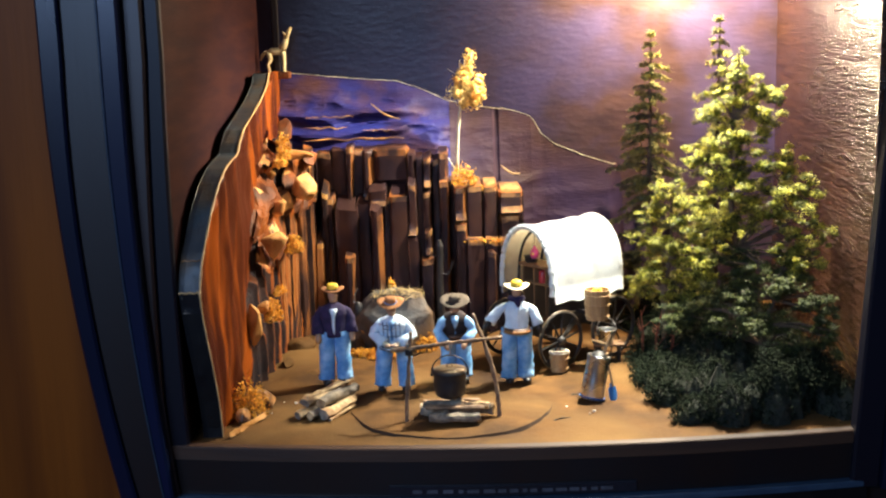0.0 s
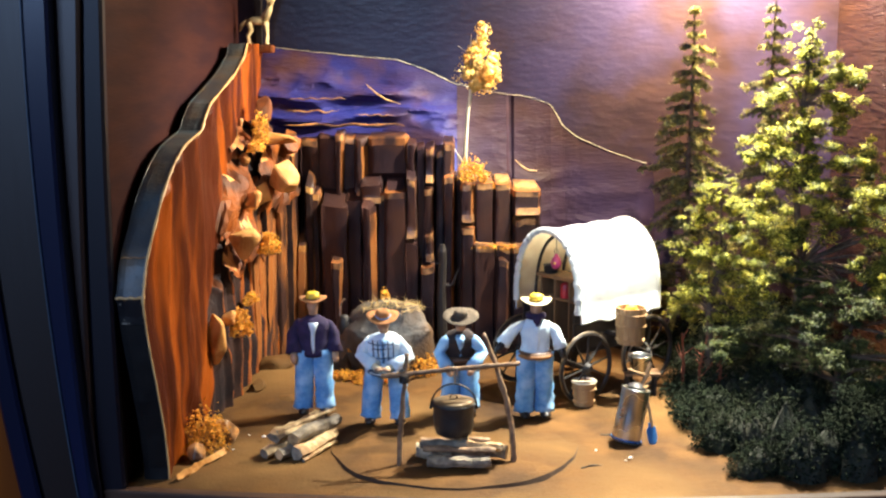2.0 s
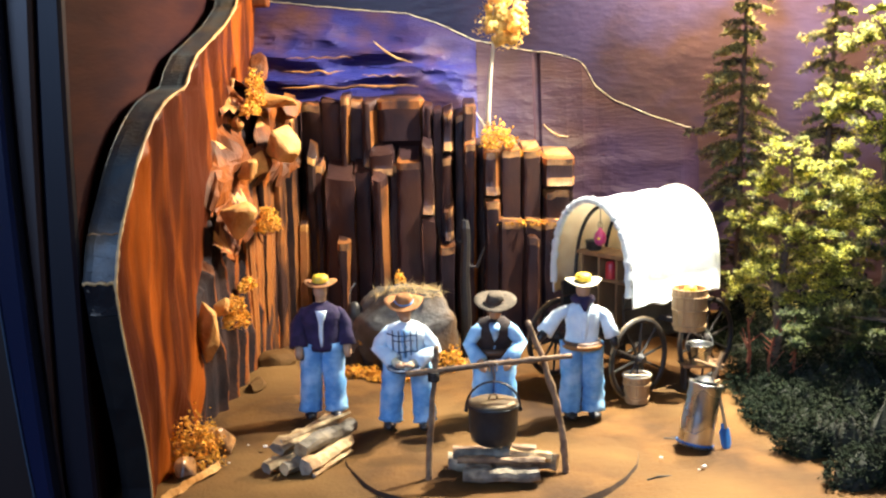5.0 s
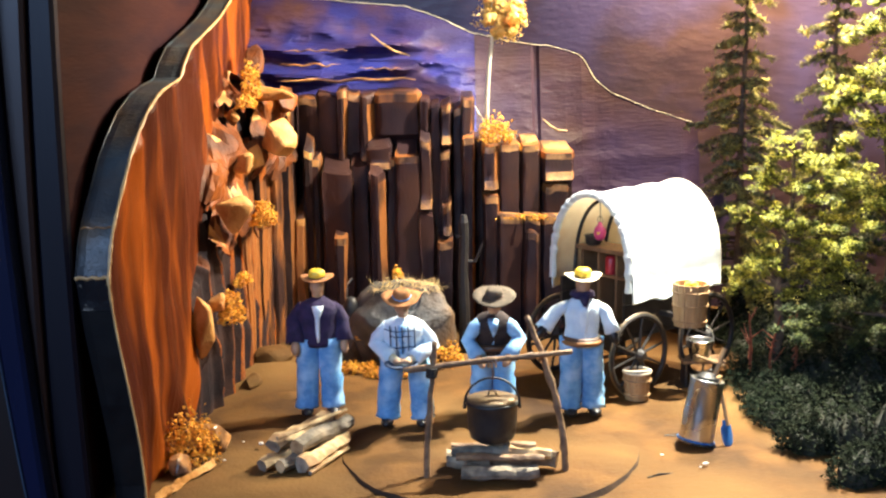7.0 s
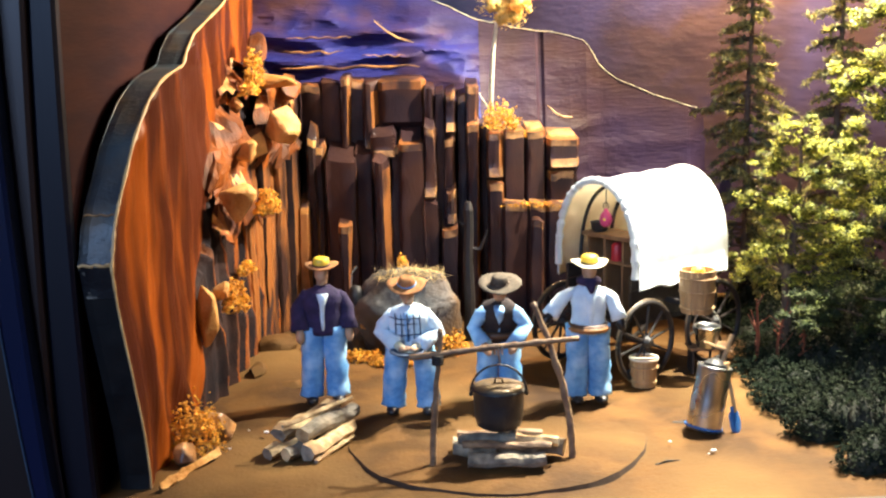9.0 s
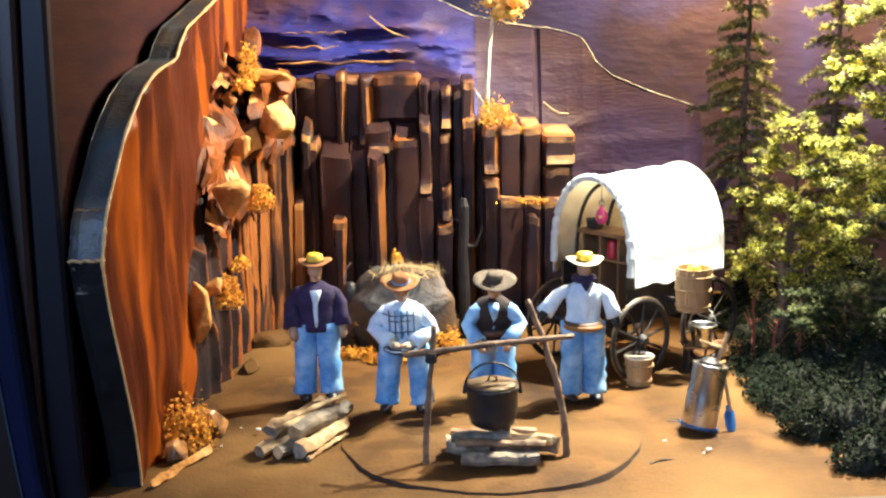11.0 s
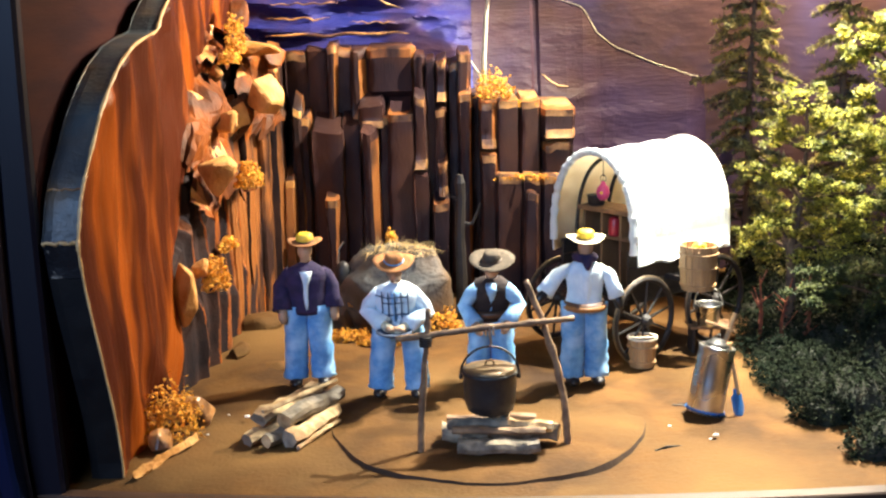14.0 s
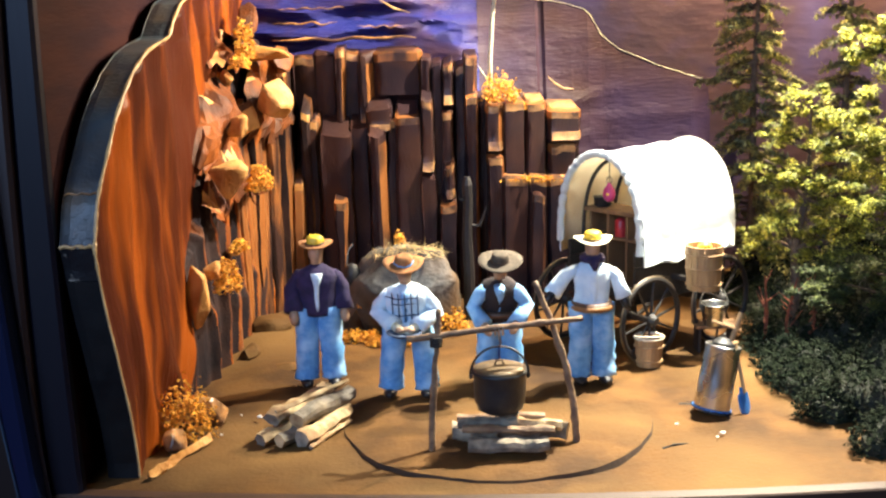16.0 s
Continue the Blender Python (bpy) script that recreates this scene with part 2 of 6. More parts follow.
# ---- building helpers ----
def mesh_object(name, bm, mats, smooth=False):
    me = bpy.data.meshes.new(name)
    bm.normal_update()
    bm.to_mesh(me)
    bm.free()
    for m in (mats if isinstance(mats, (list, tuple)) else [mats]):
        me.materials.append(m)
    if smooth:
        for p in me.polygons:
            p.use_smooth = True
    return new(name, me)


def thing(name, label, category, bm=None, mats=None, group="", kind="", smooth=False, at=None):
    ob = mesh_object(name, bm, mats, smooth) if bm else new(name)
    if at:
        ob.matrix_world = at if isinstance(at, Matrix) else Matrix.Translation(at)
    return tagged(ob, label, category, group, kind)


def part(name, bm, mats, parent, label="", smooth=False):
    ob = mesh_object(name, bm, mats, smooth)
    ob.parent = parent
    return tagged(ob, label)


def tube(bm, pts, radii, seg=12, mi=0, flat=1.0, wob=0.0, rng=random, cap=True, side=None):
    """A swept round body; radii one a point; flat scales the second axis."""
    pts = [Vector(p) for p in pts]
    rings = []
    for i, p in enumerate(pts):
        d = (pts[min(i + 1, len(pts) - 1)] - pts[max(i - 1, 0)]).normalized()
        ref = Vector(side) if side else (Vector((1, 0, 0)) if abs(d.x) < 0.9 else Vector((0, 1, 0)))
        a = (ref - d * ref.dot(d)).normalized()
        b = d.cross(a)
        r = radii[i] if isinstance(radii, (list, tuple)) else radii
        ring = []
        for k in range(seg):
            w = 2 * math.pi * k / seg
            rr = r * (1 + rng.uniform(-wob, wob))
            ring.append(bm.verts.new(p + a * math.cos(w) * rr + b * math.sin(w) * rr * flat))
        rings.append(ring)
    faces = []
    for r0, r1 in zip(rings, rings[1:]):
        for k in range(seg):
            faces.append(bm.faces.new((r0[k], r0[(k + 1) % seg], r1[(k + 1) % seg], r1[k])))
    if cap:
        faces.append(bm.faces.new(rings[0][::-1]))
        faces.append(bm.faces.new(rings[-1]))
    for f in faces:
        f.material_index = mi
    return faces


def box(bm, lo, hi, mi=0, bevel=0.0):
    lo, hi = Vector(lo), Vector(hi)
    m = Matrix.Translation((lo + hi) / 2) @ Matrix.Diagonal((*(hi - lo), 1))
    vs = bmesh.ops.create_cube(bm, size=1, matrix=m)["verts"]
    fs = {f for v in vs for f in v.link_faces}
    for f in fs:
        f.material_index = mi
    if bevel:
        es = list({e for v in vs for e in v.link_edges})
        bmesh.ops.bevel(bm, geom=es, offset=bevel, segments=2, profile=0.5, affect="EDGES", material=mi)


def blob(bm, c, r, mi=0, sub=2, rough=0.0, freq=1.0, seed=0.0):
    """A rounded lump with its own unevenness; r is one radius or three."""
    r = r if isinstance(r, (list, tuple)) else (r, r, r)
    vs = bmesh.ops.create_icosphere(bm, subdivisions=sub, radius=1)["verts"]
    for v in vs:
        n = 1 + rough * noise.noise(v.co * freq + Vector((seed, seed * 1.7, seed * 0.3)))
        v.co = Vector(c) + Vector((v.co.x * r[0], v.co.y * r[1], v.co.z * r[2])) * n
    for f in {f for v in vs for f in v.link_faces}:
        f.material_index = mi


def lathe(bm, profile, seg=20, mi=0, centre=(0, 0)):
    """Rings of (radius, height) about the upright axis, closed at both ends where the radius is small."""
    rings = []
    for r, z in profile:
        rings.append([bm.verts.new((centre[0] + r * math.cos(2 * math.pi * k / seg), centre[1] + r * math.sin(2 * math.pi * k / seg), z)) for k in range(seg)])
    fs = []
    for a, b in zip(rings, rings[1:]):
        for k in range(seg):
            fs.append(bm.faces.new((a[k], a[(k + 1) % seg], b[(k + 1) % seg], b[k])))
    fs.append(bm.faces.new(rings[0][::-1]))
    fs.append(bm.faces.new(rings[-1]))
    for f in fs:
        f.material_index = mi


def torus(bm, c, R, r, axis="z", seg=28, sub=8, mi=0, arc=1.0, start=0.0, tilt=None):
    """A ring, or part of one, about an axis."""
    n = seg if arc >= 1 else seg + 1
    rings = []
    for i in range(n):
        a = start + 2 * math.pi * arc * i / seg
        ring = []
        for k in range(sub):
            b = 2 * math.pi * k / sub
            p = Vector(((R + r * math.cos(b)) * math.cos(a), (R + r * math.cos(b)) * math.sin(a), r * math.sin(b)))
            if axis == "y":
                p = Vector((p.x, p.z, p.y))
            elif axis == "x":
                p = Vector((p.z, p.x, p.y))
            ring.append(bm.verts.new(Vector(c) + p))
        rings.append(ring)
    pairs = list(zip(rings, rings[1:])) + ([(rings[-1], rings[0])] if arc >= 1 else [])
    for r0, r1 in pairs:
        for k in range(sub):
            bm.faces.new((r0[k], r0[(k + 1) % sub], r1[(k + 1) % sub], r1[k])).material_index = mi


def shard(bm, r, seed, n=10, mi=0):
    """An angular broken stone: the hull of a few points, with small chips."""
    rng = random.Random(seed)
    vs = []
    for _ in range(n):
        d = Vector((rng.gauss(0, 1), rng.gauss(0, 1), rng.gauss(0, 1))).normalized() * rng.uniform(0.8, 1.1)
        vs.append(bm.verts.new((d.x * r[0], d.y * r[1], d.z * r[2])))
    res = bmesh.ops.convex_hull(bm, input=vs)
    bmesh.ops.delete(bm, geom=[e for e in res["geom_interior"] if isinstance(e, bmesh.types.BMVert)], context="VERTS")
    bmesh.ops.bevel(bm, geom=list(bm.edges), offset=min(r) * 0.09, segments=1, affect="EDGES")


def bow(x):
    """The case front bulges: how far it stands out at x."""
    return -0.037 * (1 - ((x - 0.145) / 0.455) ** 2)


def bowed(name, x0, x1, y0, y1, z0, z1, mat, label, category):
    """A strip that follows the bulging front."""
    bm = bmesh.new()
    n = max(4, int((x1 - x0) / 0.02))
    rows = []
    for i in range(n + 1):
        x = x0 + (x1 - x0) * i / n
        rows.append([bm.verts.new((x, bow(x) + y, z)) for y, z in ((y0, z0), (y1, z0), (y1, z1), (y0 + 0.0015, z1), (y0, z1 - 0.0015))])
    for p, q in zip(rows, rows[1:]):
        for k in range(5):
            bm.faces.new((p[k], p[(k + 1) % 5], q[(k + 1) % 5], q[k]))
    bm.faces.new(rows[0][::-1])
    bm.faces.new(rows[-1])
    return thing(name, label, category, bm, mat, kind="structure")


def slab_box(name, lo, hi, mat, label, category="", kind="structure", bevel=0.002):
    bm = bmesh.new()
    box(bm, lo, hi, 0, bevel)
    return thing(name, label, category or name.split("_")[0], bm, mat, kind=kind)


def lerp_table(table, v):
    for (a, x), (b, y) in zip(table, table[1:]):
        if v <= b:
            return x + (y - x) * max(0.0, (v - a) / (b - a))
    return table[-1][1]


# ---- structure: room round the case ----
slab_box("floor_room", (-2.6, -2.8, -1.06), (2.8, 1.0, -1.0), FRAME_BROWN, "brown boards of the room floor", "floor")
slab_box("ceiling_room", (-2.6, -2.8, 1.7), (2.8, 1.0, 1.76), ROOM, "plain dim ceiling of the room", "ceiling")
slab_box("wall_room_west", (-2.66, -2.8, -1.0), (-2.6, 1.0, 1.7), ROOM, "plain dim side wall of the room", "wall")
slab_box("wall_room_east", (2.8, -2.8, -1.0), (2.86, 1.0, 1.7), ROOM, "plain dim side wall of the room", "wall")
bm = bmesh.new()
box(bm, (-2.6, -2.86, -1.0), (-1.6, -2.8, 1.7))
box(bm, (-0.2, -2.86, -1.0), (2.8, -2.8, 1.7))
box(bm, (-1.6, -2.86, -1.0), (-0.2, -2.8, 0.4))
box(bm, (-1.6, -2.86, 1.6), (-0.2, -2.8, 1.7))
thing("wall_room_south", "plain room wall with a window opening", "wall", bm, ROOM, kind="structure")
slab_box("wall_room_left_of_case", (-2.6, -0.03, -1.0), (-0.352, 0.05, 1.7), FRAME_BROWN, "brown stained wooden panelling beside the case", "wall")
slab_box("wall_room_right_of_case", (0.72, -0.03, -1.0), (2.8, 0.05, 1.7), FRAME_BROWN, "brown stained wooden panelling beside the case", "wall")
slab_box("wall_room_under_case", (-0.3518, 0.0, -1.0), (0.72, 0.05, -0.084), FRAME_DARK, "dark panelling under the case", "wall")
slab_box("wall_room_over_case", (-0.3518, -0.02, 0.8005), (0.72, 0.05, 1.7), FRAME_DARK, "dark panelling over the case", "wall")

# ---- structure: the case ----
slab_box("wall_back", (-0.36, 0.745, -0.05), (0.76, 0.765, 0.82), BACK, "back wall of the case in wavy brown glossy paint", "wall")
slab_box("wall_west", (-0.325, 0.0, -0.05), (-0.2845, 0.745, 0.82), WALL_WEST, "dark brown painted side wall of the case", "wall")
bm = bmesh.new()
vs = [bm.verts.new(p) for p in ((0.608, 0, -0.05), (0.69, 0.745, -0.05), (0.71, 0.745, -0.05), (0.63, 0, -0.05),
                                (0.608, 0, 0.82), (0.69, 0.745, 0.82), (0.71, 0.745, 0.82), (0.63, 0, 0.82))]
for q in ((0, 1, 5, 4), (1, 2, 6, 5), (2, 3, 7, 6), (3, 0, 4, 7), (4, 5, 6, 7), (3, 2, 1, 0)):
    bm.faces.new([vs[i] for i in q])
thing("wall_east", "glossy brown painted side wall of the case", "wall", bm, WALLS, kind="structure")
slab_box("ceiling", (-0.36, 0.0, 0.80), (0.76, 0.765, 0.82), BLACK, "dark top of the case", "ceiling")

# ground, one uneven sheet
bm = bmesh.new()
NX, NY = 110, 84
grid = []
for j in range(NY + 1):
    row = []
    for i in range(NX + 1):
        x = -0.30 + 0.99 * i / NX
        y0 = 0.002 + bow(x)
        y = y0 + (0.744 - y0) * j / NY
        z = 0.004 * noise.noise(Vector((x * 9, y * 9, 0))) + 0.0015 * noise.noise(Vector((x * 40, y * 40, 3)))
        z *= min(1, (y - y0) / 0.05)
        z += 0.012 * math.exp(-(((x + 0.185) / 0.05) ** 2 + ((y - 0.42) / 0.06) ** 2)) + 0.008 * math.exp(-(((x + 0.165) / 0.035) ** 2 + ((y - 0.30) / 0.04) ** 2))
        row.append(bm.verts.new((x, y, z - 0.001)))
    grid.append(row)
for j in range(NY):
    for i in range(NX):
        bm.faces.new((grid[j][i], grid[j][i + 1], grid[j + 1][i + 1], grid[j + 1][i]))
thing("ground", "sandy brown painted ground of the scene", "ground", bm, SAND, kind="structure", smooth=True)

# raised round plate of ground under the fire, with an uneven rim
bm = bmesh.new()
rim, low = [], []
for k in range(90):
    a = 2 * math.pi * k / 90
    rx, ry = (0.147, 0.158) if math.sin(a) < 0 else (0.146, 0.12)
    wob = 1 + 0.035 * noise.noise(Vector((math.cos(a) * 2, math.sin(a) * 2, 5))) + 0.012 * noise.noise(Vector((math.cos(a) * 9, math.sin(a) * 9, 1)))
    x, y = 0.064 + rx * math.cos(a) * wob, 0.148 + ry * math.sin(a) * wob
    h = 0.0020 if math.sin(a) < -0.4 else max(-0.003, 0.0020 - 0.010 * (math.sin(a) + 0.4))
    rim.append(bm.verts.new((x - 0.002 * math.cos(a), y - 0.002 * math.sin(a), h)))
    low.append(bm.verts.new((x, y, -0.004)))
mid = bm.verts.new((0.064, 0.120, 0.0042))
for k in range(90):
    n = (k + 1) % 90
    bm.faces.new((low[k], low[n], rim[n], rim[k])).material_index = 1
    bm.faces.new((rim[k], rim[n], mid))
thing("ground_plate", "raised round plate of sandy ground under the fire", "ground", bm, [SAND, CUT_EDGE], kind="structure")
bm = bmesh.new()
tube(bm, [(0.204, 0.060, -0.001), (0.215, 0.066, 0.0002), (0.230, 0.069, -0.0006)], [0.0014, 0.0012, 0.0006], 6)
thing("ground_crack", "thin dark crack in the sandy ground", "crack", bm, DARK_WOOD, kind="structure")

# sill, front board, trim and posts
bowed("trim_sill", -0.306, 0.607, -0.012, 0.002, -0.016, 0.002, SILL, "worn brown wooden sill along the ground's edge", "sill")
bowed("trim_front_board", -0.306, 0.607, -0.010, 0.0, -0.064, -0.016, FRAME_DARK, "dark stained front board under the sill", "board")
bowed("trim_blue_ledge", -0.325, 0.607, -0.022, 0.0, -0.073, -0.065, BLUE_TRIM, "blue edged ledge along the bottom of the case", "trim")
bowed("trim_bottom_rail", -0.33, 0.607, -0.018, 0.0, -0.12, -0.0735, BLACK, "black bottom rail of the case front", "trim")
# the mouldings sweep inwards towards the foot: each edge is a curve of height
SWEEP = [lambda z: 0.185 * z * z - 0.181 * z - 0.380, lambda z: 0.227 * z * z - 0.188 * z - 0.359, lambda z: 0.143 * z * z - 0.131 * z - 0.320,
         lambda z: 0.113 * z * z - 0.095 * z - 0.305, lambda z: 0.070 * z * z - 0.021 * z - 0.3075, lambda z: 0.065 * z * z - 0.034 * z - 0.280,
         lambda z: 0.588 + 0.061 * z, lambda z: 0.625 + 0.061 * z, lambda z: 0.730]


def moulding(name, left, right, y0, mat, label):
    bm = bmesh.new()
    rows = []
    for k in range(41):
        z = -0.0735 + 0.8735 * k / 40
        a, b = left(min(z, 0.5)), right(min(z, 0.5))
        rows.append([bm.verts.new(p) for p in ((a, 0.0, z), (a, y0 + 0.003, z), (a + 0.003, y0, z), (b - 0.003, y0, z), (b, y0 + 0.003, z), (b, 0.0, z))])
    for p, q in zip(rows, rows[1:]):
        for k in range(6):
            bm.faces.new((p[k], p[(k + 1) % 6], q[(k + 1) % 6], q[k]))
    bm.faces.new(rows[0][::-1])
    bm.faces.new(rows[-1])
    return thing(name, label, "post", bm, mat, kind="structure")


for nm, k, y0, m, lab in (("trim_post_outer", 0, -0.038, FRAME_BLUE, "blue black lacquered outer post of the case front"), ("trim_post_flat", 1, -0.033, FRAME_DARK, "dark brown flat of the case front"),
                          ("trim_post_bead", 2, -0.040, FRAME_BLUE, "blue black lacquered bead of the case front"), ("trim_post_groove", 3, -0.020, FRAME_FILLET, "dull brown fillet of the case front"),
                          ("trim_post_inner", 4, -0.012, FRAME_NAVY, "near black navy inner post of the case front"), ("trim_post_east", 6, -0.022, FRAME_NAVY, "near black post of the case front"),
                          ("trim_post_east_outer", 7, -0.034, FRAME_BLUE, "blue black lacquered outer post of the case front")):
    moulding(nm, SWEEP[k], SWEEP[k + 1], y0, m, lab)
bm = bmesh.new()
tube(bm, [(SWEEP[2](min(z, 0.5)) + 0.0006, -0.0405, z) for z in [-0.064 + 0.864 * k / 24 for k in range(25)]], 0.0008, 6)
thing("trim_glass_edge", "thin pale edge strip of the case front", "trim", bm, BLUE_TRIM, kind="structure")
strip = tagged(bowed("label_strip", -0.018, 0.30, -0.0135, -0.0103, -0.062, -0.048, LABEL, "dark label strip with a worn line of lettering", "label"), kind="thing")
rng = random.Random(5)
x = 0.012
while x < 0.27:
    w = rng.uniform(0.006, 0.016)
    bm = bmesh.new()
    y = bow(x + w / 2)
    box(bm, (x, y - 0.0146, -0.058), (x + w, y - 0.0134, -0.0535))
    part("lettering", bm, BAR, strip)
    x += w + rng.uniform(0.003, 0.007)

# ---- backdrop hill, ridge, wall joint ----
RIDGE = [(-0.30, 0.462), (-0.238, 0.464), (-0.175, 0.457), (-0.112, 0.450), (-0.027, 0.443), (0.025, 0.425), (0.067, 0.405), (0.130, 0.391),
         (0.183, 0.384), (0.225, 0.372), (0.246, 0.335), (0.272, 0.315), (0.320, 0.297), (0.373, 0.281), (0.42, 0.27)]


def hill(name, x0, x1, mat, label, foot):
    """A crumpled sheet that leans from the cliff's top back to the ridge."""
    bm = bmesh.new()
    nx, nz = max(8, int((x1 - x0) / 0.004)), 40
    rows = []
    for j in range(nz + 1):
        row = []
        for i in range(nx + 1):
            x, s = x0 + (x1 - x0) * i / nx, j / nz
            z0, z1 = lerp_table(foot, x), lerp_table(RIDGE, x)
            z = z0 + (z1 - z0) * s
            y = 0.655 + 0.084 * s ** 0.8
            if name == "hill_brown" and abs(x - 0.158) < 0.0045:
                y += 0.004
            p = Vector((x * 7, z * 22, 2.0))
            y -= 0.012 * (noise.ridged_multi_fractal(p, 0.9, 2.0, 3, 1.0, 2.0) - 1.0) * math.sin(math.pi * min(1, s * 1.05)) * (1.0 if name == "hill_blue" else 0.28)
            if x < 0.0:
                for zl, w in ((0.352, 0.020), (0.385, 0.012)):
                    y -= w * max(0.0, 1 - abs(z - zl + 0.006 * math.sin(x * 30)) / 0.012) * min(1, max(0, -x / 0.03))
            y = min(y, 0.742)
            q = max(0.0, min(1.0, (x - 0.370) / 0.038))
            row.append(bm.verts.new((x, y + (0.7475 - y) * q * q * (3 - 2 * q), z)))
        rows.append(row)
    for j in range(nz):
        for i in range(nx):
            bm.faces.new((rows[j][i], rows[j][i + 1], rows[j + 1][i + 1], rows[j + 1][i]))
    top = rows[-1]
    back = [bm.verts.new((v.co.x, 0.744, v.co.z - 0.002)) for v in top]
    for i in range(nx):
        bm.faces.new((top[i], top[i + 1], back[i + 1], back[i]))
    return thing(name, label, "hill", bm, mat, kind="structure")


hill("hill_blue", -0.30, 0.071, BLUE_HILL, "crumpled blue painted hillside above the cliff", [(-0.3, 0.30), (-0.05, 0.30), (0.05, 0.28), (0.1, 0.22)])
hill("hill_brown", 0.0715, 0.41, PURPLE_HILL, "crumpled purple brown painted hillside behind the cart", [(0.06, 0.25), (0.08, 0.22), (0.2, 0.12), (0.25, -0.01), (0.45, -0.01)])
bm = bmesh.new()
pts, rad = [], []
rng = random.Random(2)
for k in range(80):
    x = -0.236 + (0.386 + 0.236) * k / 79
    pts.append((x, 0.7385 + rng.uniform(-0.0006, 0.0006), lerp_table(RIDGE, x) + 0.001 - 0.004 * max(0.0, (x - 0.28) / 0.1) + rng.uniform(-0.0007, 0.0007)))
    rad.append(0.0004 + rng.uniform(0, 0.0005))
tube(bm, pts, rad, 6)
thing("trim_ridge_line", "pale ragged edge along the hilltop", "ridge", bm, PALE_STRAW, kind="structure")
slab_box("trim_wall_joint", (-0.258, 0.741, 0.40), (-0.245, 0.7455, 0.80), FRAME_DARK, "dark vertical joint strip on the back wall", "trim")
for a, b in (((-0.075, 0.704, 0.405), (-0.02, 0.688, 0.375)), ((0.165, 0.69, 0.285), (0.20, 0.688, 0.268))):
    bm = bmesh.new()
    m_ = [Vector(a).lerp(Vector(b), t) + Vector((0, -0.006 * math.sin(t * 3), -0.006 * math.sin(t * 3.1))) for t in (0, 0.3, 0.6, 1)]
    tube(bm, m_, [0.0006, 0.0016, 0.0018, 0.0008], 6)
    thing("hill_crease", "pale torn crease in the painted hillside", "crease", bm, TAN_EDGE, kind="structure")

for x0_, x1_, z_, y_, r_ in ((-0.20, -0.012, 0.343, 0.650, 0.0042), (-0.20, -0.115, 0.364, 0.660, 0.0026), (-0.195, -0.105, 0.383, 0.672, 0.0022), (-0.09, -0.03, 0.358, 0.660, 0.0016)):
    bm = bmesh.new()
    rg = random.Random(int(z_ * 1000))
    tube(bm, [(x0_ + (x1_ - x0_) * k / 24, y_ + 0.003 * noise.noise(Vector((k * 0.4, z_ * 9, 1))), z_ + 0.004 * noise.noise(Vector((k * 0.25, z_ * 50, 3)))) for k in range(25)], [r_ * (0.9 + 0.35 * noise.noise(Vector((k * 0.5, z_ * 70, 5)))) * min(1, 0.2 + k / 6, 0.2 + (24 - k) / 6) for k in range(25)], 8, flat=0.55)
    thing("hill_strata", "orange brown strata band across the blue hillside", "strata", bm, LEDGE, kind="structure", smooth=True)

# ---- thick rust coloured rock slab with a stepped, curved front ----
FRONT = [(-0.01, 0.025), (0.012, 0.025), (0.051, 0.018), (0.091, 0.008), (0.136, 0.002), (0.185, -0.002), (0.203, -0.005), (0.214, 0.0), (0.236, 0.006),
         (0.252, 0.016), (0.271, 0.031), (0.297, 0.052), (0.314, 0.075), (0.332, 0.108), (0.347, 0.155), (0.353, 0.195), (0.358, 0.248), (0.373, 0.268), (0.390, 0.306),
         (0.403, 0.372), (0.423, 0.470), (0.428, 0.489), (0.449, 0.558), (0.468, 0.583)]
slab = thing("rock_slab", "tall rust brown painted rock slab with grey edge", "rock")


def flute(y, z):
    u = y * 15 + z * 2.2
    return 0.009 * noise.noise(Vector((u, z * 1.8, 7))) + 0.0032 * math.sin(u * 5.3 + 5 * noise.noise(Vector((u * 0.6, z * 5, 2)))) + 0.002 * noise.noise(Vector((y * 60, z * 22, 4)))


def slab_x(z, back=0.0):
    """The slab's face swells outwards at its waist, near the front."""
    return -0.243 - 0.012 * math.exp(-((z - 0.2) / 0.09) ** 2) * max(0.0, 1 - back / 0.2)


bm = bmesh.new()
NZ, NS = 210, 150
rows = []
for j in range(NZ + 1):
    z = -0.008 + 0.476 * j / NZ
    yf = lerp_table(FRONT, z)
    rows.append([bm.verts.new((slab_x(z, (0.735 - yf) * i / NS) + flute(yf + (0.735 - yf) * i / NS, z) * min(1, i / 3), yf + (0.735 - yf) * i / NS, z)) for i in range(NS + 1)])
for j in range(NZ):
    for i in range(NS):
        bm.faces.new((rows[j][i], rows[j][i + 1], rows[j + 1][i + 1], rows[j + 1][i]))
top = rows[-1]
edge = [bm.verts.new((-0.270, v.co.y, v.co.z)) for v in top]
for i in range(NS):
    bm.faces.new((top[i], top[i + 1], edge[i + 1], edge[i]))
part("strata_face", bm, SLAB, slab, "rust brown face with upright painted strata", smooth=True)
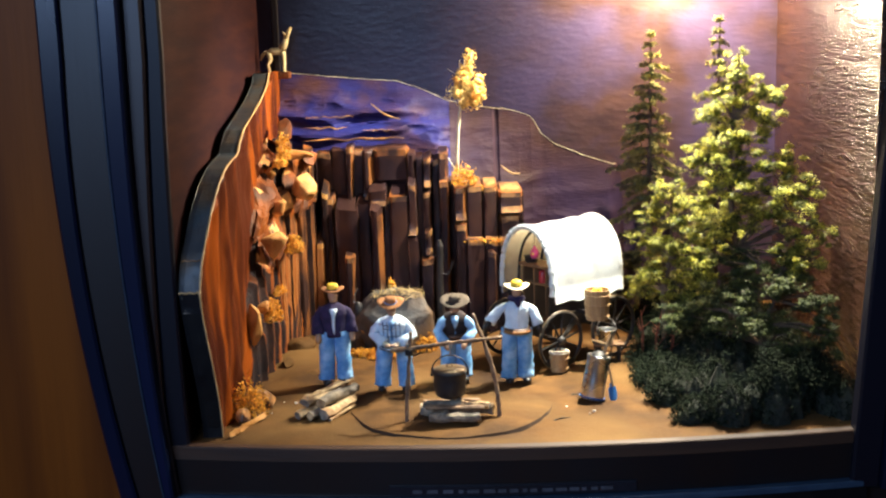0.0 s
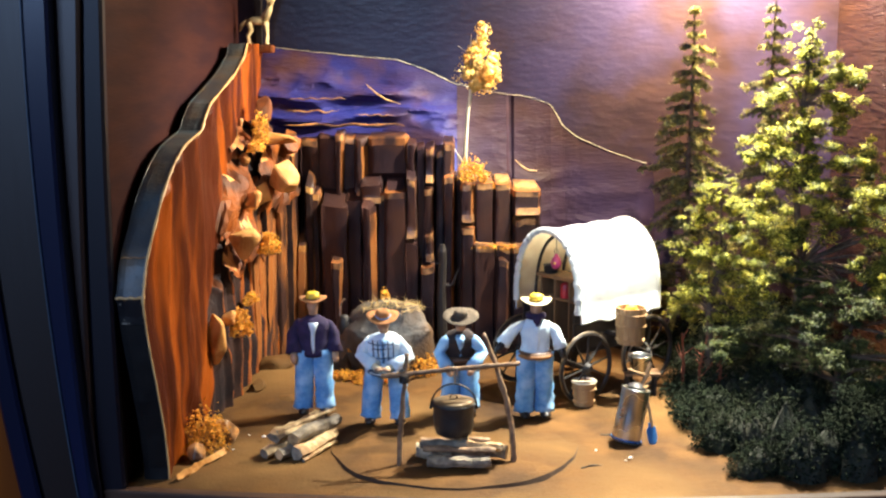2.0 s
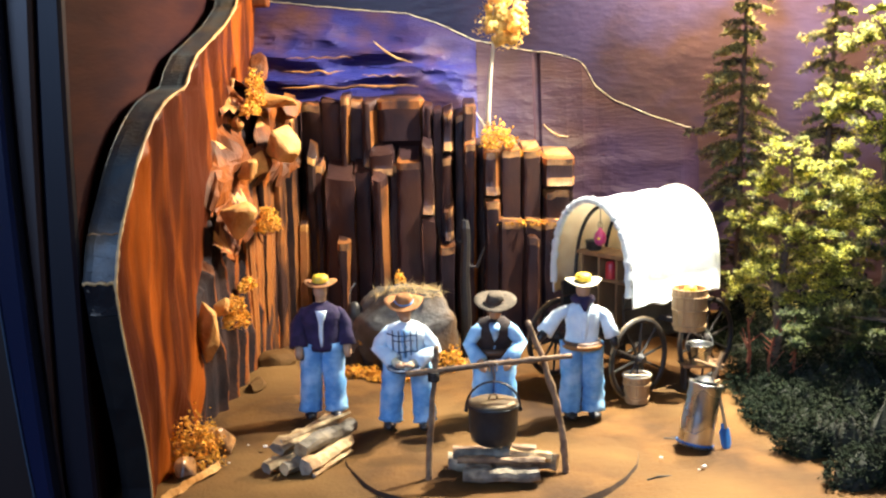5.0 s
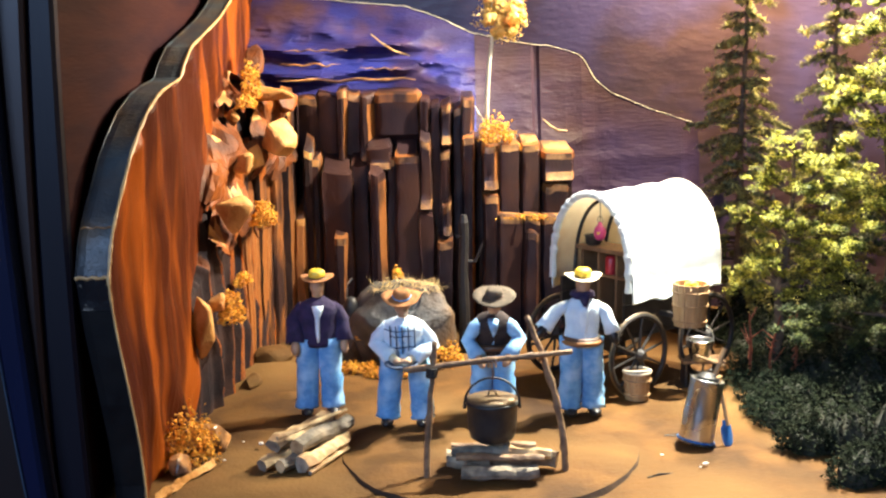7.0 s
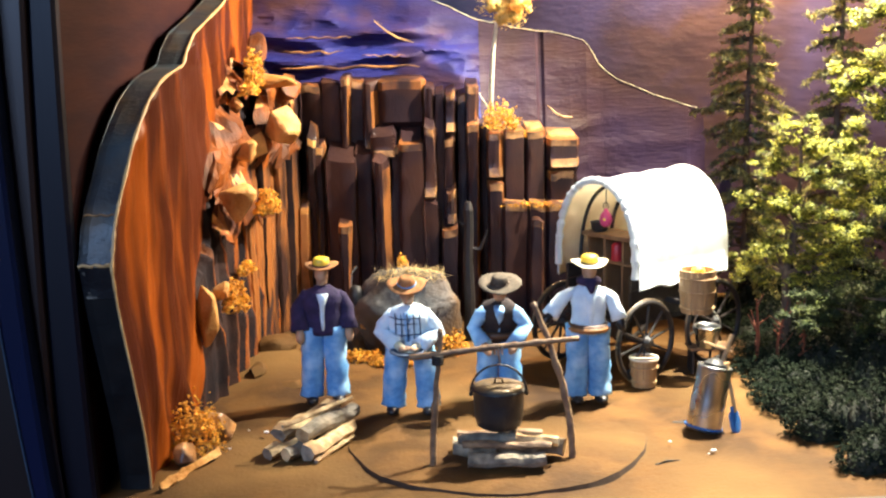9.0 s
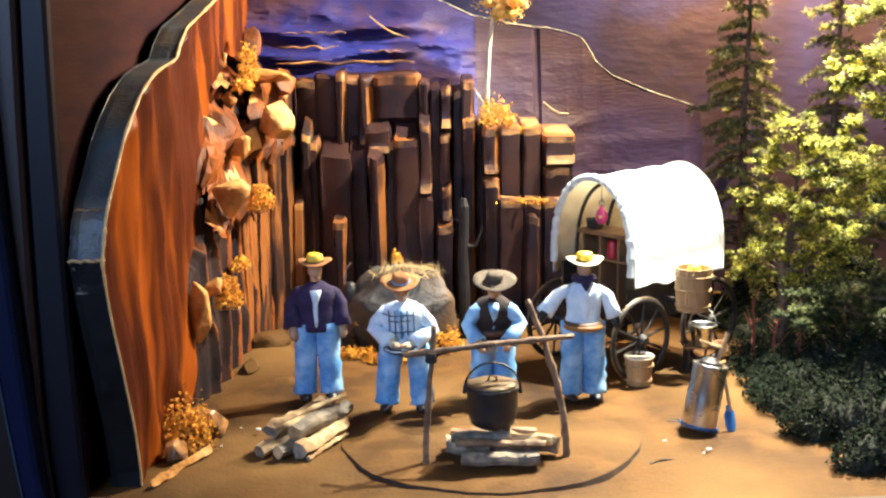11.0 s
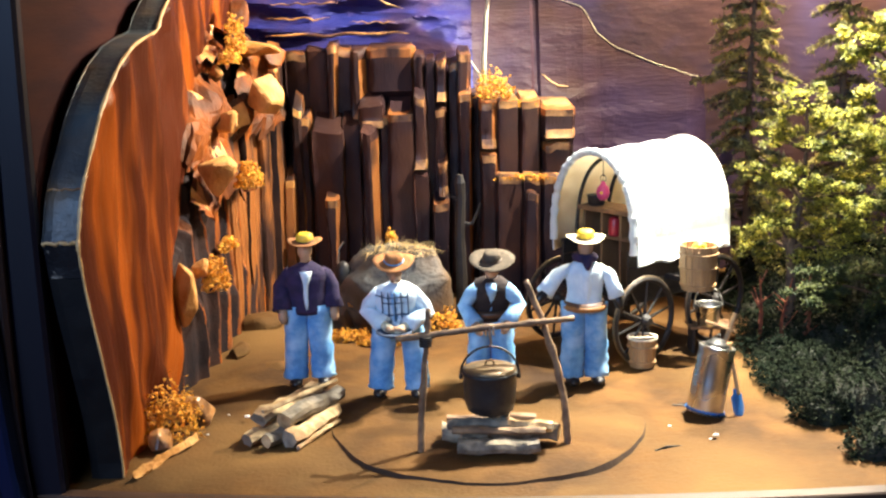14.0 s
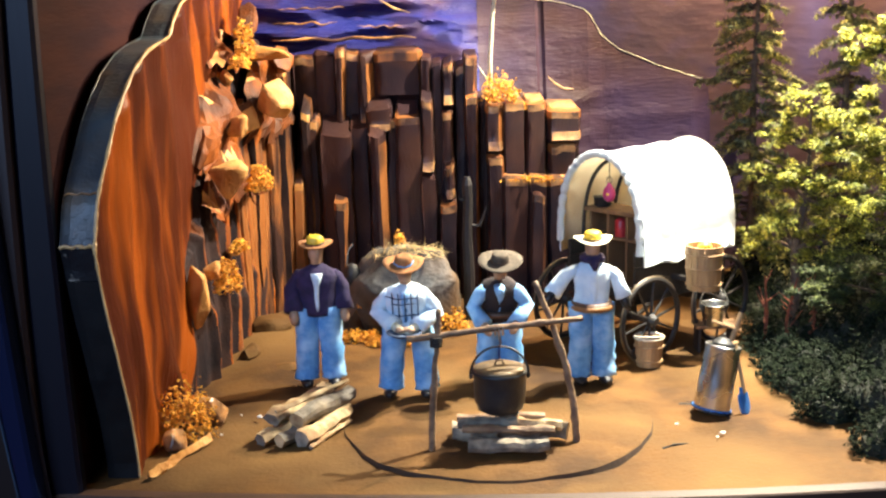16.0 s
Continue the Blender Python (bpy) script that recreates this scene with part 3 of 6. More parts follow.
# the sawn front of the board, slate above and black below, and the board's outer side
for nm, z0, z1, m, lab in (("slate_edge", 0.203, 0.468, SLAB_EDGE, "slate grey painted edge"), ("chipped_block", 0.176, 0.2025, CHIPPED, "black edge with pale chips"), ("black_foot", -0.008, 0.1755, BLACK, "")):
    bm = bmesh.new()
    rows = []
    n = max(8, int((z1 - z0) / 0.002))
    for j in range(n + 1):
        z = z0 + (z1 - z0) * j / n
        yf = lerp_table(FRONT, z)
        x = slab_x(z)
        w = 0.0022 * noise.noise(Vector((0, z * 40, 4)))
        rows.append([bm.verts.new((x - 0.0002, yf, z)), bm.verts.new((x - 0.010, yf - 0.001 + w, z)), bm.verts.new((x - 0.020, yf - 0.001 - w, z)),
                     bm.verts.new((x - 0.027, yf + 0.001, z)), bm.verts.new((x - 0.027, 0.735, z))])
    for j in range(n):
        for i in range(4):
            bm.faces.new((rows[j][i + 1], rows[j][i], rows[j + 1][i], rows[j + 1][i + 1]))
    for r in (rows[0], rows[-1]):
        bm.faces.new(r)
    part(nm, bm, m, slab, lab)
bm = bmesh.new()
tube(bm, [(slab_x(z) + 0.0003, lerp_table(FRONT, z) - 0.001, z) for z in [0.0 + 0.468 * k / 160 for k in range(161)]], [0.0011 + 0.0010 * random.Random(k).random() * (k > 62) for k in range(161)], 6)
part("worn_edge", bm, TAN_EDGE, slab, "pale worn edge of the slab")
bm = bmesh.new()
tube(bm, [(slab_x(z) - 0.0272, lerp_table(FRONT, z) + 0.0005, z) for z in [0.20 + 0.265 * k / 90 for k in range(91)]], [0.0004 + 0.0006 * random.Random(k + 200).random() for k in range(91)], 6)
part("outer_edge", bm, SLAB_EDGE, slab, "thin worn outer edge of the slab")
for z, r, m in ((0.2435, 0.0009, LEDGE), (0.2042, 0.0016, TAN_EDGE)):
    bm = bmesh.new()
    tube(bm, [(slab_x(z) - 0.027 * k / 8, lerp_table(FRONT, z) - 0.0012, z + 0.0008 * math.sin(k * 2.1)) for k in range(9)], [r * (0.7 + 0.4 * math.sin(k * 1.7) ** 2) for k in range(9)], 6)
    part("edge_band", bm, m, slab)
# where the face breaks off towards the hollows, a pale rolled lip
bm = bmesh.new()
LIP = [(0.02, 0.315), (0.09, 0.330), (0.15, 0.345), (0.20, 0.362), (0.245, 0.395), (0.275, 0.425), (0.295, 0.470), (0.33, 0.500), (0.36, 0.500)]
tube(bm, [(-0.2385 + flute(lerp_table(LIP, z), z), lerp_table(LIP, z) + 0.004 * math.sin(z * 90), z) for z in [0.02 + 0.34 * k / 60 for k in range(61)]], [0.0014 + 0.0022 * random.Random(k // 2 + 900).random() for k in range(61)], 8)
part("worn_lip", bm, LEDGE, slab, "pale worn lip where the slab breaks off", smooth=True)

# ---- cliff of broken upright columns ----
cliff = thing("cliff", "dark brown cliff of broken upright rock columns", "cliff")


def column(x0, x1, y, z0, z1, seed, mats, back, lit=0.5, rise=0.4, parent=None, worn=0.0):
    """One broken upright column: dark front, a turned facet and right corners painted orange as if lit, chamfered worn
    corners and a sloping broken top.
    """
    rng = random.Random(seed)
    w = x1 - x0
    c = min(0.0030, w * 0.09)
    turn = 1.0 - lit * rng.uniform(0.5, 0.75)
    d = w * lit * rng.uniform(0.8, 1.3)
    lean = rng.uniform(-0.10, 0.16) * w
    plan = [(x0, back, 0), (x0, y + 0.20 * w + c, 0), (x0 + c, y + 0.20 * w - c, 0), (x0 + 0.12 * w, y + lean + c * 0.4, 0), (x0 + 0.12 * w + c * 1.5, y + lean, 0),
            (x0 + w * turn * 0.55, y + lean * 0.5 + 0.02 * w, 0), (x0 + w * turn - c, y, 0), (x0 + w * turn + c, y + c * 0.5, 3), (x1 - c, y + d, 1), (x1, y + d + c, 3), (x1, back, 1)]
    n = max(5, int((z1 - z0) / 0.009))
    bm = bmesh.new()
    rings = []
    for j in range(n + 3):
        t = min(1.0, j / n)
        z = z0 + (z1 - z0) * t
        ring = []
        for k, (px_, py_, _) in enumerate(plan):
            wob = 0.0026 * noise.noise(Vector((seed * 7.7, k * 0.10, z * 11))) + 0.0010 * noise.noise(Vector((px_ * 60 + seed, k * 3.1, z * 60)))
            zz, yy, xx = z, py_ + wob, px_ + wob * 1.2
            if j >= n - 1:
                zz += rise * max(0.0, py_ - y) * (j - n + 1) / 3 + 0.006 * noise.noise(Vector((px_ * 70, seed, 1)))
            if j > n:
                s_ = 0.10 * (j - n)
                xx += ((x0 + x1) / 2 - xx) * s_
                yy += (back - yy) * s_ * 0.55
                zz += 0.0016 * (j - n)
            if z0 > 0.02 and j < 3:
                yy += (back - yy) * (0.60, 0.0, 0.0)[j] - (0.0, 0.006, 0.0)[j] * (2 < k < 9 and lit > 0.27)
                zz -= (0.010, 0.002, 0.0)[j]
            ring.append(bm.verts.new((xx, yy, zz)))
        rings.append(ring)
    m_ = len(plan)
    rim = max(worn, rng.random())
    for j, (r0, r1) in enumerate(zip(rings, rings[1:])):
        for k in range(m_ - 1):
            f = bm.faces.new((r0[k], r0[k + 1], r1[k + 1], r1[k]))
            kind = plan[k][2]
            # pale top rims and lips: worn paint, plus the light they catch put into colour
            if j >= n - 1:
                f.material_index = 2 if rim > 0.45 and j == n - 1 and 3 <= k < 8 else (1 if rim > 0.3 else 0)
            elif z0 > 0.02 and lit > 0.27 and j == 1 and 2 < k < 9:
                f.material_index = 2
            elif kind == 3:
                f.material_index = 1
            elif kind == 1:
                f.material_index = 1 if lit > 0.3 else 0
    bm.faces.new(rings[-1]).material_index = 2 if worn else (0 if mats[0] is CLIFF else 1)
    ob = part("column", bm, mats, parent, smooth=True)
    ob.data.set_sharp_from_angle(angle=radians(38))
    return ob


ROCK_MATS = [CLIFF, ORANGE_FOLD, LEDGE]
# dark backing behind the columns: the shade of the gaps put into paint
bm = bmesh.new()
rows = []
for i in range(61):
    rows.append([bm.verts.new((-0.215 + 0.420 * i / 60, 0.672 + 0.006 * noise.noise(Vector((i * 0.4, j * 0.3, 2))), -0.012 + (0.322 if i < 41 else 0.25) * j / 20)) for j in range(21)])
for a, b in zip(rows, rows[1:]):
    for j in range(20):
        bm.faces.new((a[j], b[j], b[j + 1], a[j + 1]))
part("hollow", bm, INNER, cliff, "dark backing sheet for the shaded gaps between the columns", smooth=True)
seed = 10
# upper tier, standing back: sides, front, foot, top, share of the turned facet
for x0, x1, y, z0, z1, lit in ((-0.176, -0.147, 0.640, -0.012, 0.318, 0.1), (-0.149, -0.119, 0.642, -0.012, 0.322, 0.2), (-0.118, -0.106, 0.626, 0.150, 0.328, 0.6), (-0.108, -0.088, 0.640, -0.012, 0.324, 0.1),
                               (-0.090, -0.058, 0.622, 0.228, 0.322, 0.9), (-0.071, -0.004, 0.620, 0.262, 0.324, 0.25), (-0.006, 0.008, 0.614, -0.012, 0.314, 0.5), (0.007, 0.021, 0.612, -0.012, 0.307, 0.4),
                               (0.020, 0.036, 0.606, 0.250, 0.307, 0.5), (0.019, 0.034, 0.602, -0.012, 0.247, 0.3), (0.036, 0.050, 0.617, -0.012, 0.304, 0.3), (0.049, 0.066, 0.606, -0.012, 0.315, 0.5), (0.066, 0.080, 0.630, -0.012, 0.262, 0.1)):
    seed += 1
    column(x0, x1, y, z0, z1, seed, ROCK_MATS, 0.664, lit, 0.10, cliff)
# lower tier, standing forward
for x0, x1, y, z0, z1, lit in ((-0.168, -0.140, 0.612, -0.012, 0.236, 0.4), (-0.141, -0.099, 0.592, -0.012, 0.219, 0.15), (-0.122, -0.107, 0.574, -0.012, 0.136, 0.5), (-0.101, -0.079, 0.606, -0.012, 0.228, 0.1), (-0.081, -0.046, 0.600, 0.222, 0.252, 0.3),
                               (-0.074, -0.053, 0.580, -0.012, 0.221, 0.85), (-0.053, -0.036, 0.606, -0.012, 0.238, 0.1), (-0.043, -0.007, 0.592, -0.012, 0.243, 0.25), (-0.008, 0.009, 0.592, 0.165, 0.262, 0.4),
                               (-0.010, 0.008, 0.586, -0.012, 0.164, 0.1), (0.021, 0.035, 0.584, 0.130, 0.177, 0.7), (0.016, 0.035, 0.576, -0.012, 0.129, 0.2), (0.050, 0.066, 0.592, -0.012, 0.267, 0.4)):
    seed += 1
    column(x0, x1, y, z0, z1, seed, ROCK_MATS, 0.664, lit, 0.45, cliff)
# eastern group under the moss, and the stubs before it; rims and tops painted pale as lit
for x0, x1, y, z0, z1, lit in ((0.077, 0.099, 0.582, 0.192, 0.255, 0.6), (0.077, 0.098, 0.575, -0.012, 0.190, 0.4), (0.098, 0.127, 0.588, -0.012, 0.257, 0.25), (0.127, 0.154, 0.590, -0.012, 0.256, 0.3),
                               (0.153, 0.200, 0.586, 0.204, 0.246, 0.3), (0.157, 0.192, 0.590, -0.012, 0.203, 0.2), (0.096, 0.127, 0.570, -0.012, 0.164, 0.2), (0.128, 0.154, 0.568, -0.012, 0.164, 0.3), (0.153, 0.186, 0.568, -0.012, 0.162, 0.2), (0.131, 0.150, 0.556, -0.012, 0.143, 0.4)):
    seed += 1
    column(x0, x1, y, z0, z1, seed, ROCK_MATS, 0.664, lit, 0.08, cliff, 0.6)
# western group: orange legs along the slab, alternate fronts painted dark as shade, pale broken tips
for x, y, z, w in ((-0.246, 0.291, 0.072, 0.015), (-0.237, 0.301, 0.060, 0.014), (-0.232, 0.366, 0.085, 0.017), (-0.226, 0.410, 0.172, 0.021), (-0.218, 0.470, 0.176, 0.019), (-0.210, 0.520, 0.168, 0.020),
                   (-0.200, 0.560, 0.184, 0.020), (-0.187, 0.590, 0.242, 0.022), (-0.170, 0.596, 0.160, 0.019), (-0.156, 0.606, 0.250, 0.018), (-0.222, 0.440, 0.255, 0.024), (-0.212, 0.500, 0.262, 0.026), (-0.202, 0.545, 0.300, 0.030), (-0.186, 0.585, 0.310, 0.026)):
    seed += 1
    column(x - w * 0.36, x + w * 0.36, y, -0.012, z, seed, [ORANGE_FOLD if seed % 2 else INNER, ORANGE_FOLD, PALE_ROCK], y + 0.045, 0.55, 0.5, cliff)


# west side: a plaster skin draped in ridges, hollows and broken ledges
def west_tiers(c):
    """Ledge heights of one ridge, low to high."""
    r = random.Random(c * 7 + 3)
    return sorted((0.07 + 0.06 * r.random(), 0.16 + 0.07 * r.random(), 0.25 + 0.07 * r.random()))


def west_skin(y, z):
    """How far the skin stands out, and how much of a ridge it is."""
    yy = y + 0.012 * noise.noise(Vector((3.1, y * 5, z * 9))) + 0.003 * noise.noise(Vector((8.2, y * 20, z * 24)))
    u = yy / 0.044
    c = math.floor(u)
    f = u - c
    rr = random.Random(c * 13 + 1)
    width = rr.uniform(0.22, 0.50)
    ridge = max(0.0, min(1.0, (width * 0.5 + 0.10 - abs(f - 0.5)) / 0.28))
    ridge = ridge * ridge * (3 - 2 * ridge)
    out = 0.0
    for zt in west_tiers(c):
        zt = zt + 0.006 * noise.noise(Vector((y * 55, zt * 9, 2)))
        q = max(0.0, min(1.0, (zt - z) / 0.020))
        out += 0.0085 * q * q * (3 - 2 * q)
    x = -0.246 + 0.030 * max(0.0, (y - 0.25) / 0.36) + out * (0.45 + 0.25 * ridge) + ridge * rr.uniform(0.002, 0.005)
    x += 0.0022 * noise.noise(Vector((1.7, y * 40, z * 30))) + 0.0006 * noise.noise(Vector((4.7, y * 120, z * 90)))
    x = -0.2445 + (x + 0.2445) * min(1.0, max(0.0, (y - 0.236) / 0.03))
    return x, ridge


bm = bmesh.new()
NY, NZW = 380, 230
W_TOP = [(0.235, 0.125), (0.27, 0.150), (0.31, 0.205), (0.36, 0.245), (0.42, 0.296), (0.48, 0.330), (0.55, 0.352), (0.63, 0.356)]
grid = []
for i in range(NY + 1):
    y = 0.236 + 0.392 * i / NY
    zt = lerp_table(W_TOP, y) + 0.010 * noise.noise(Vector((y * 45, 5, 5))) + 0.006 * noise.noise(Vector((y * 140, 2, 5)))
    line = []
    for j in range(NZW + 1):
        z = -0.008 + (zt + 0.008) * j / NZW
        x, ridge = west_skin(y, z)
        k = max(0.0, 1 - (NZW - j) / 12)
        line.append((bm.verts.new((x + (-0.246 - x) * k * k, y, z)), ridge + 0.5 * noise.noise(Vector((y * 45, z * 11, 11)))))
    grid.append(line)
for i in range(NY):
    for j in range(NZW):
        f = bm.faces.new((grid[i][j][0], grid[i + 1][j][0], grid[i + 1][j + 1][0], grid[i][j + 1][0]))
        # orange on the ridges; shade of the hollows is put into the dark paint
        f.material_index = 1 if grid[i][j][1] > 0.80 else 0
part("cliff_side", bm, [INNER, ORANGE_ROCK], cliff, "rock skin behind the orange legs, shade of its hollows painted dark", smooth=True)

# crumpled, faceted plaster hung over the western legs, torn open over the hollows
bm = bmesh.new()
NU, NV = 34, 20
rng = random.Random(61)
C_TOP = [(0.29, 0.205), (0.33, 0.262), (0.38, 0.290), (0.43, 0.330), (0.50, 0.365), (0.57, 0.350), (0.62, 0.335)]
C_FOOT = [(0.29, 0.165), (0.36, 0.185), (0.42, 0.160), (0.50, 0.205), (0.57, 0.235), (0.62, 0.250)]
grid = []
for i in range(NU + 1):
    y = 0.292 + 0.322 * i / NU
    z0, z1 = lerp_table(C_FOOT, y) + 0.030 * noise.noise(Vector((y * 34, 3, 3))), lerp_table(C_TOP, y) + 0.012 * noise.noise(Vector((y * 60, 9, 1)))
    line = []
    for j in range(NV + 1):
        z = z0 + (z1 - z0) * j / NV
        yy, zz = y + rng.uniform(-0.0026, 0.0026), z + rng.uniform(-0.0026, 0.0026)
        big = noise.noise(Vector((yy * 19, zz * 21, 14)))
        fold_ = abs(noise.noise(Vector((yy * 40, zz * 26, 31))))
        x = -0.233 + 0.155 * max(0.0, yy - 0.34) + 0.030 * (1 - j / NV) * (1 - j / NV) * 0.5 + 0.016 * big + 0.016 * fold_ + rng.uniform(-0.0014, 0.0014)
        if j > NV - 4:
            x += (-0.246 - x) * (j - NV + 4) / 4
        line.append((bm.verts.new((x, yy, zz)), big))
    grid.append(line)
for i in range(NU):
    for j in range(NV):
        q = (grid[i][j], grid[i + 1][j], grid[i + 1][j + 1], grid[i][j + 1])
        m_ = sum(v[1] for v in q) / 4
        if m_ < -0.26:
            continue
        paint = noise.noise(Vector((grid[i][j][0].co.y * 26, grid[i][j][0].co.z * 30, 77)))
        for tri in ((0, 1, 2), (0, 2, 3)) if (i + j) % 2 else ((0, 1, 3), (1, 2, 3)):
            bm.faces.new([q[k][0] for k in tri]).material_index = 1 if paint > 0.38 else 0
bmesh.ops.delete(bm, geom=[v for v in bm.verts if not v.link_faces], context="VERTS")
part("crumpled_skin", bm, [ORANGE_ROCK, PALE_ROCK], cliff, "crumpled orange and pale plaster skin with torn holes")

# loose facets of rock on the ledges
for (x, y, z), r, m, s in (((-0.207, 0.315, 0.214), (0.025, 0.022, 0.028), PALE_ROCK, 1.0), ((-0.178, 0.470, 0.284), (0.029, 0.026, 0.031), PALE_ROCK, 2.0), ((-0.205, 0.390, 0.255), (0.019, 0.022, 0.016), PALE_ROCK, 3.0),
                           ((-0.226, 0.440, 0.308), (0.010, 0.014, 0.012), PALE_ROCK, 4.0), ((-0.232, 0.240, 0.100), (0.013, 0.018, 0.036), PALE_ROCK, 6.0), ((-0.218, 0.262, 0.120), (0.012, 0.018, 0.012), PALE_ROCK, 8.0),
                           ((-0.196, 0.500, 0.330), (0.040, 0.026, 0.013), PALE_ROCK, 7.0), ((-0.212, 0.53, 0.372), (0.014, 0.018, 0.026), ORANGE_ROCK, 9.0), ((-0.186, 0.56, 0.318), (0.030, 0.024, 0.016), ORANGE_ROCK, 11.0),
                           ((-0.190, 0.405, 0.190), (0.013, 0.016, 0.018), ORANGE_ROCK, 10.0)):
    bm = bmesh.new()
    shard(bm, r, int(s * 33), 13)
    thing("rock", "pale chipped rock lodged on the cliff" if m is PALE_ROCK else "orange chipped rock lodged on the cliff", "rock", bm, m, group="rocks on the cliff", at=(x, y, z))


# ---- moss, shrubs, trees ----
def tuft(name, label, c, r, n, mat, seed, grain=0.0022, cat="moss", kind="stuff"):
    """A heap of small crumbs packed in an uneven dome."""
    rng = random.Random(seed)
    bm = bmesh.new()
    for _ in range(n):
        d = Vector((rng.gauss(0, 1), rng.gauss(0, 1), abs(rng.gauss(0, 1)))).normalized() * rng.uniform(0.3, 1) ** 0.5
        p = Vector((d.x * r[0], d.y * r[1], d.z * r[2]))
        p *= 1 + 0.5 * noise.noise(p * 110 + Vector((seed, 0, 0)))
        s = grain * rng.uniform(0.5, 1.3)
        axis = Vector((rng.uniform(-1, 1), rng.uniform(-1, 1), rng.uniform(-1, 1))).normalized()
        m = Matrix.Translation(p) @ Matrix.Rotation(rng.uniform(0, 6.28), 4, axis) @ Matrix.Diagonal((s, s * rng.uniform(0.5, 1), s * rng.uniform(0.4, 0.9), 1))
        vs = [bm.verts.new(m @ Vector(v)) for v in ((1, 0, -0.5), (-0.6, 0.9, -0.5), (-0.6, -0.9, -0.5), (0.1, 0, 1))]
        for f in ((0, 1, 3), (1, 2, 3), (2, 0, 3), (0, 2, 1)):
            bm.faces.new([vs[i] for i in f])
    return thing(name, label, cat, bm, mat, kind=kind, at=c)


for i, (c, r, n) in enumerate((((-0.224, 0.118, 0.0), (0.029, 0.028, 0.046), 900), ((-0.208, 0.275, 0.098), (0.015, 0.020, 0.030), 500), ((-0.180, 0.345, 0.192), (0.015, 0.020, 0.028), 500),
                               ((-0.208, 0.47, 0.328), (0.013, 0.020, 0.044), 500), ((0.094, 0.592, 0.262), (0.026, 0.020, 0.032), 600), ((-0.085, 0.41, 0.0), (0.030, 0.014, 0.014), 500), ((-0.045, 0.392, 0.0), (0.032, 0.012, 0.012), 500),
                               ((0.022, 0.44, 0.0), (0.026, 0.020, 0.030), 500), ((-0.036, 0.50, 0.098), (0.008, 0.008, 0.014), 120), ((-0.078, 0.452, 0.030), (0.012, 0.010, 0.012), 160), ((0.13, 0.60, 0.250), (0.03, 0.01, 0.008), 160), ((0.14, 0.572, 0.160), (0.05, 0.010, 0.006), 240), ((-0.208, 0.355, 0.122), (0.010, 0.026, 0.014), 260), ((-0.198, 0.47, 0.18), (0.010, 0.026, 0.014), 240), ((-0.21, 0.44, 0.318), (0.012, 0.020, 0.014), 260))):
    tuft("moss", "ochre yellow dried moss tuft on the rock" if c[2] > 0.05 else "ochre yellow dried moss tuft on the ground", c, r, n, OCHRE, 40 + i)


def leafy(bm, centre, radius, n, size, rng, droop=0.0, mi=0, hollow=0.45):
    """Small bent leaves scattered in an uneven shell."""
    c = Vector(centre)
    for _ in range(n):
        d = Vector((rng.gauss(0, 1), rng.gauss(0, 1), rng.gauss(0, 1))).normalized()
        q = hollow + (1 - hollow) * rng.random() ** 0.6
        q *= 1 + 0.28 * noise.noise(d * 2.3 + c * 20)
        p = c + Vector((d.x * radius[0], d.y * radius[1], d.z * radius[2])) * q
        a = Vector((rng.uniform(-1, 1), rng.uniform(-1, 1), rng.uniform(-0.4, 0.6) - droop)).normalized()
        b = a.cross(Vector((rng.uniform(-0.4, 0.4), rng.uniform(-0.4, 0.4), 1))).normalized()
        s = size * rng.uniform(0.55, 1.3)
        up = a.cross(b) * s * 0.25
        v = [bm.verts.new(p), bm.verts.new(p + a * s * 0.5 + b * s * 0.34 + up), bm.verts.new(p + a * s), bm.verts.new(p + a * s * 0.5 - b * s * 0.34 + up)]
        bm.faces.new((v[0], v[1], v[2])).material_index = mi
        bm.faces.new((v[0], v[2], v[3])).material_index = mi


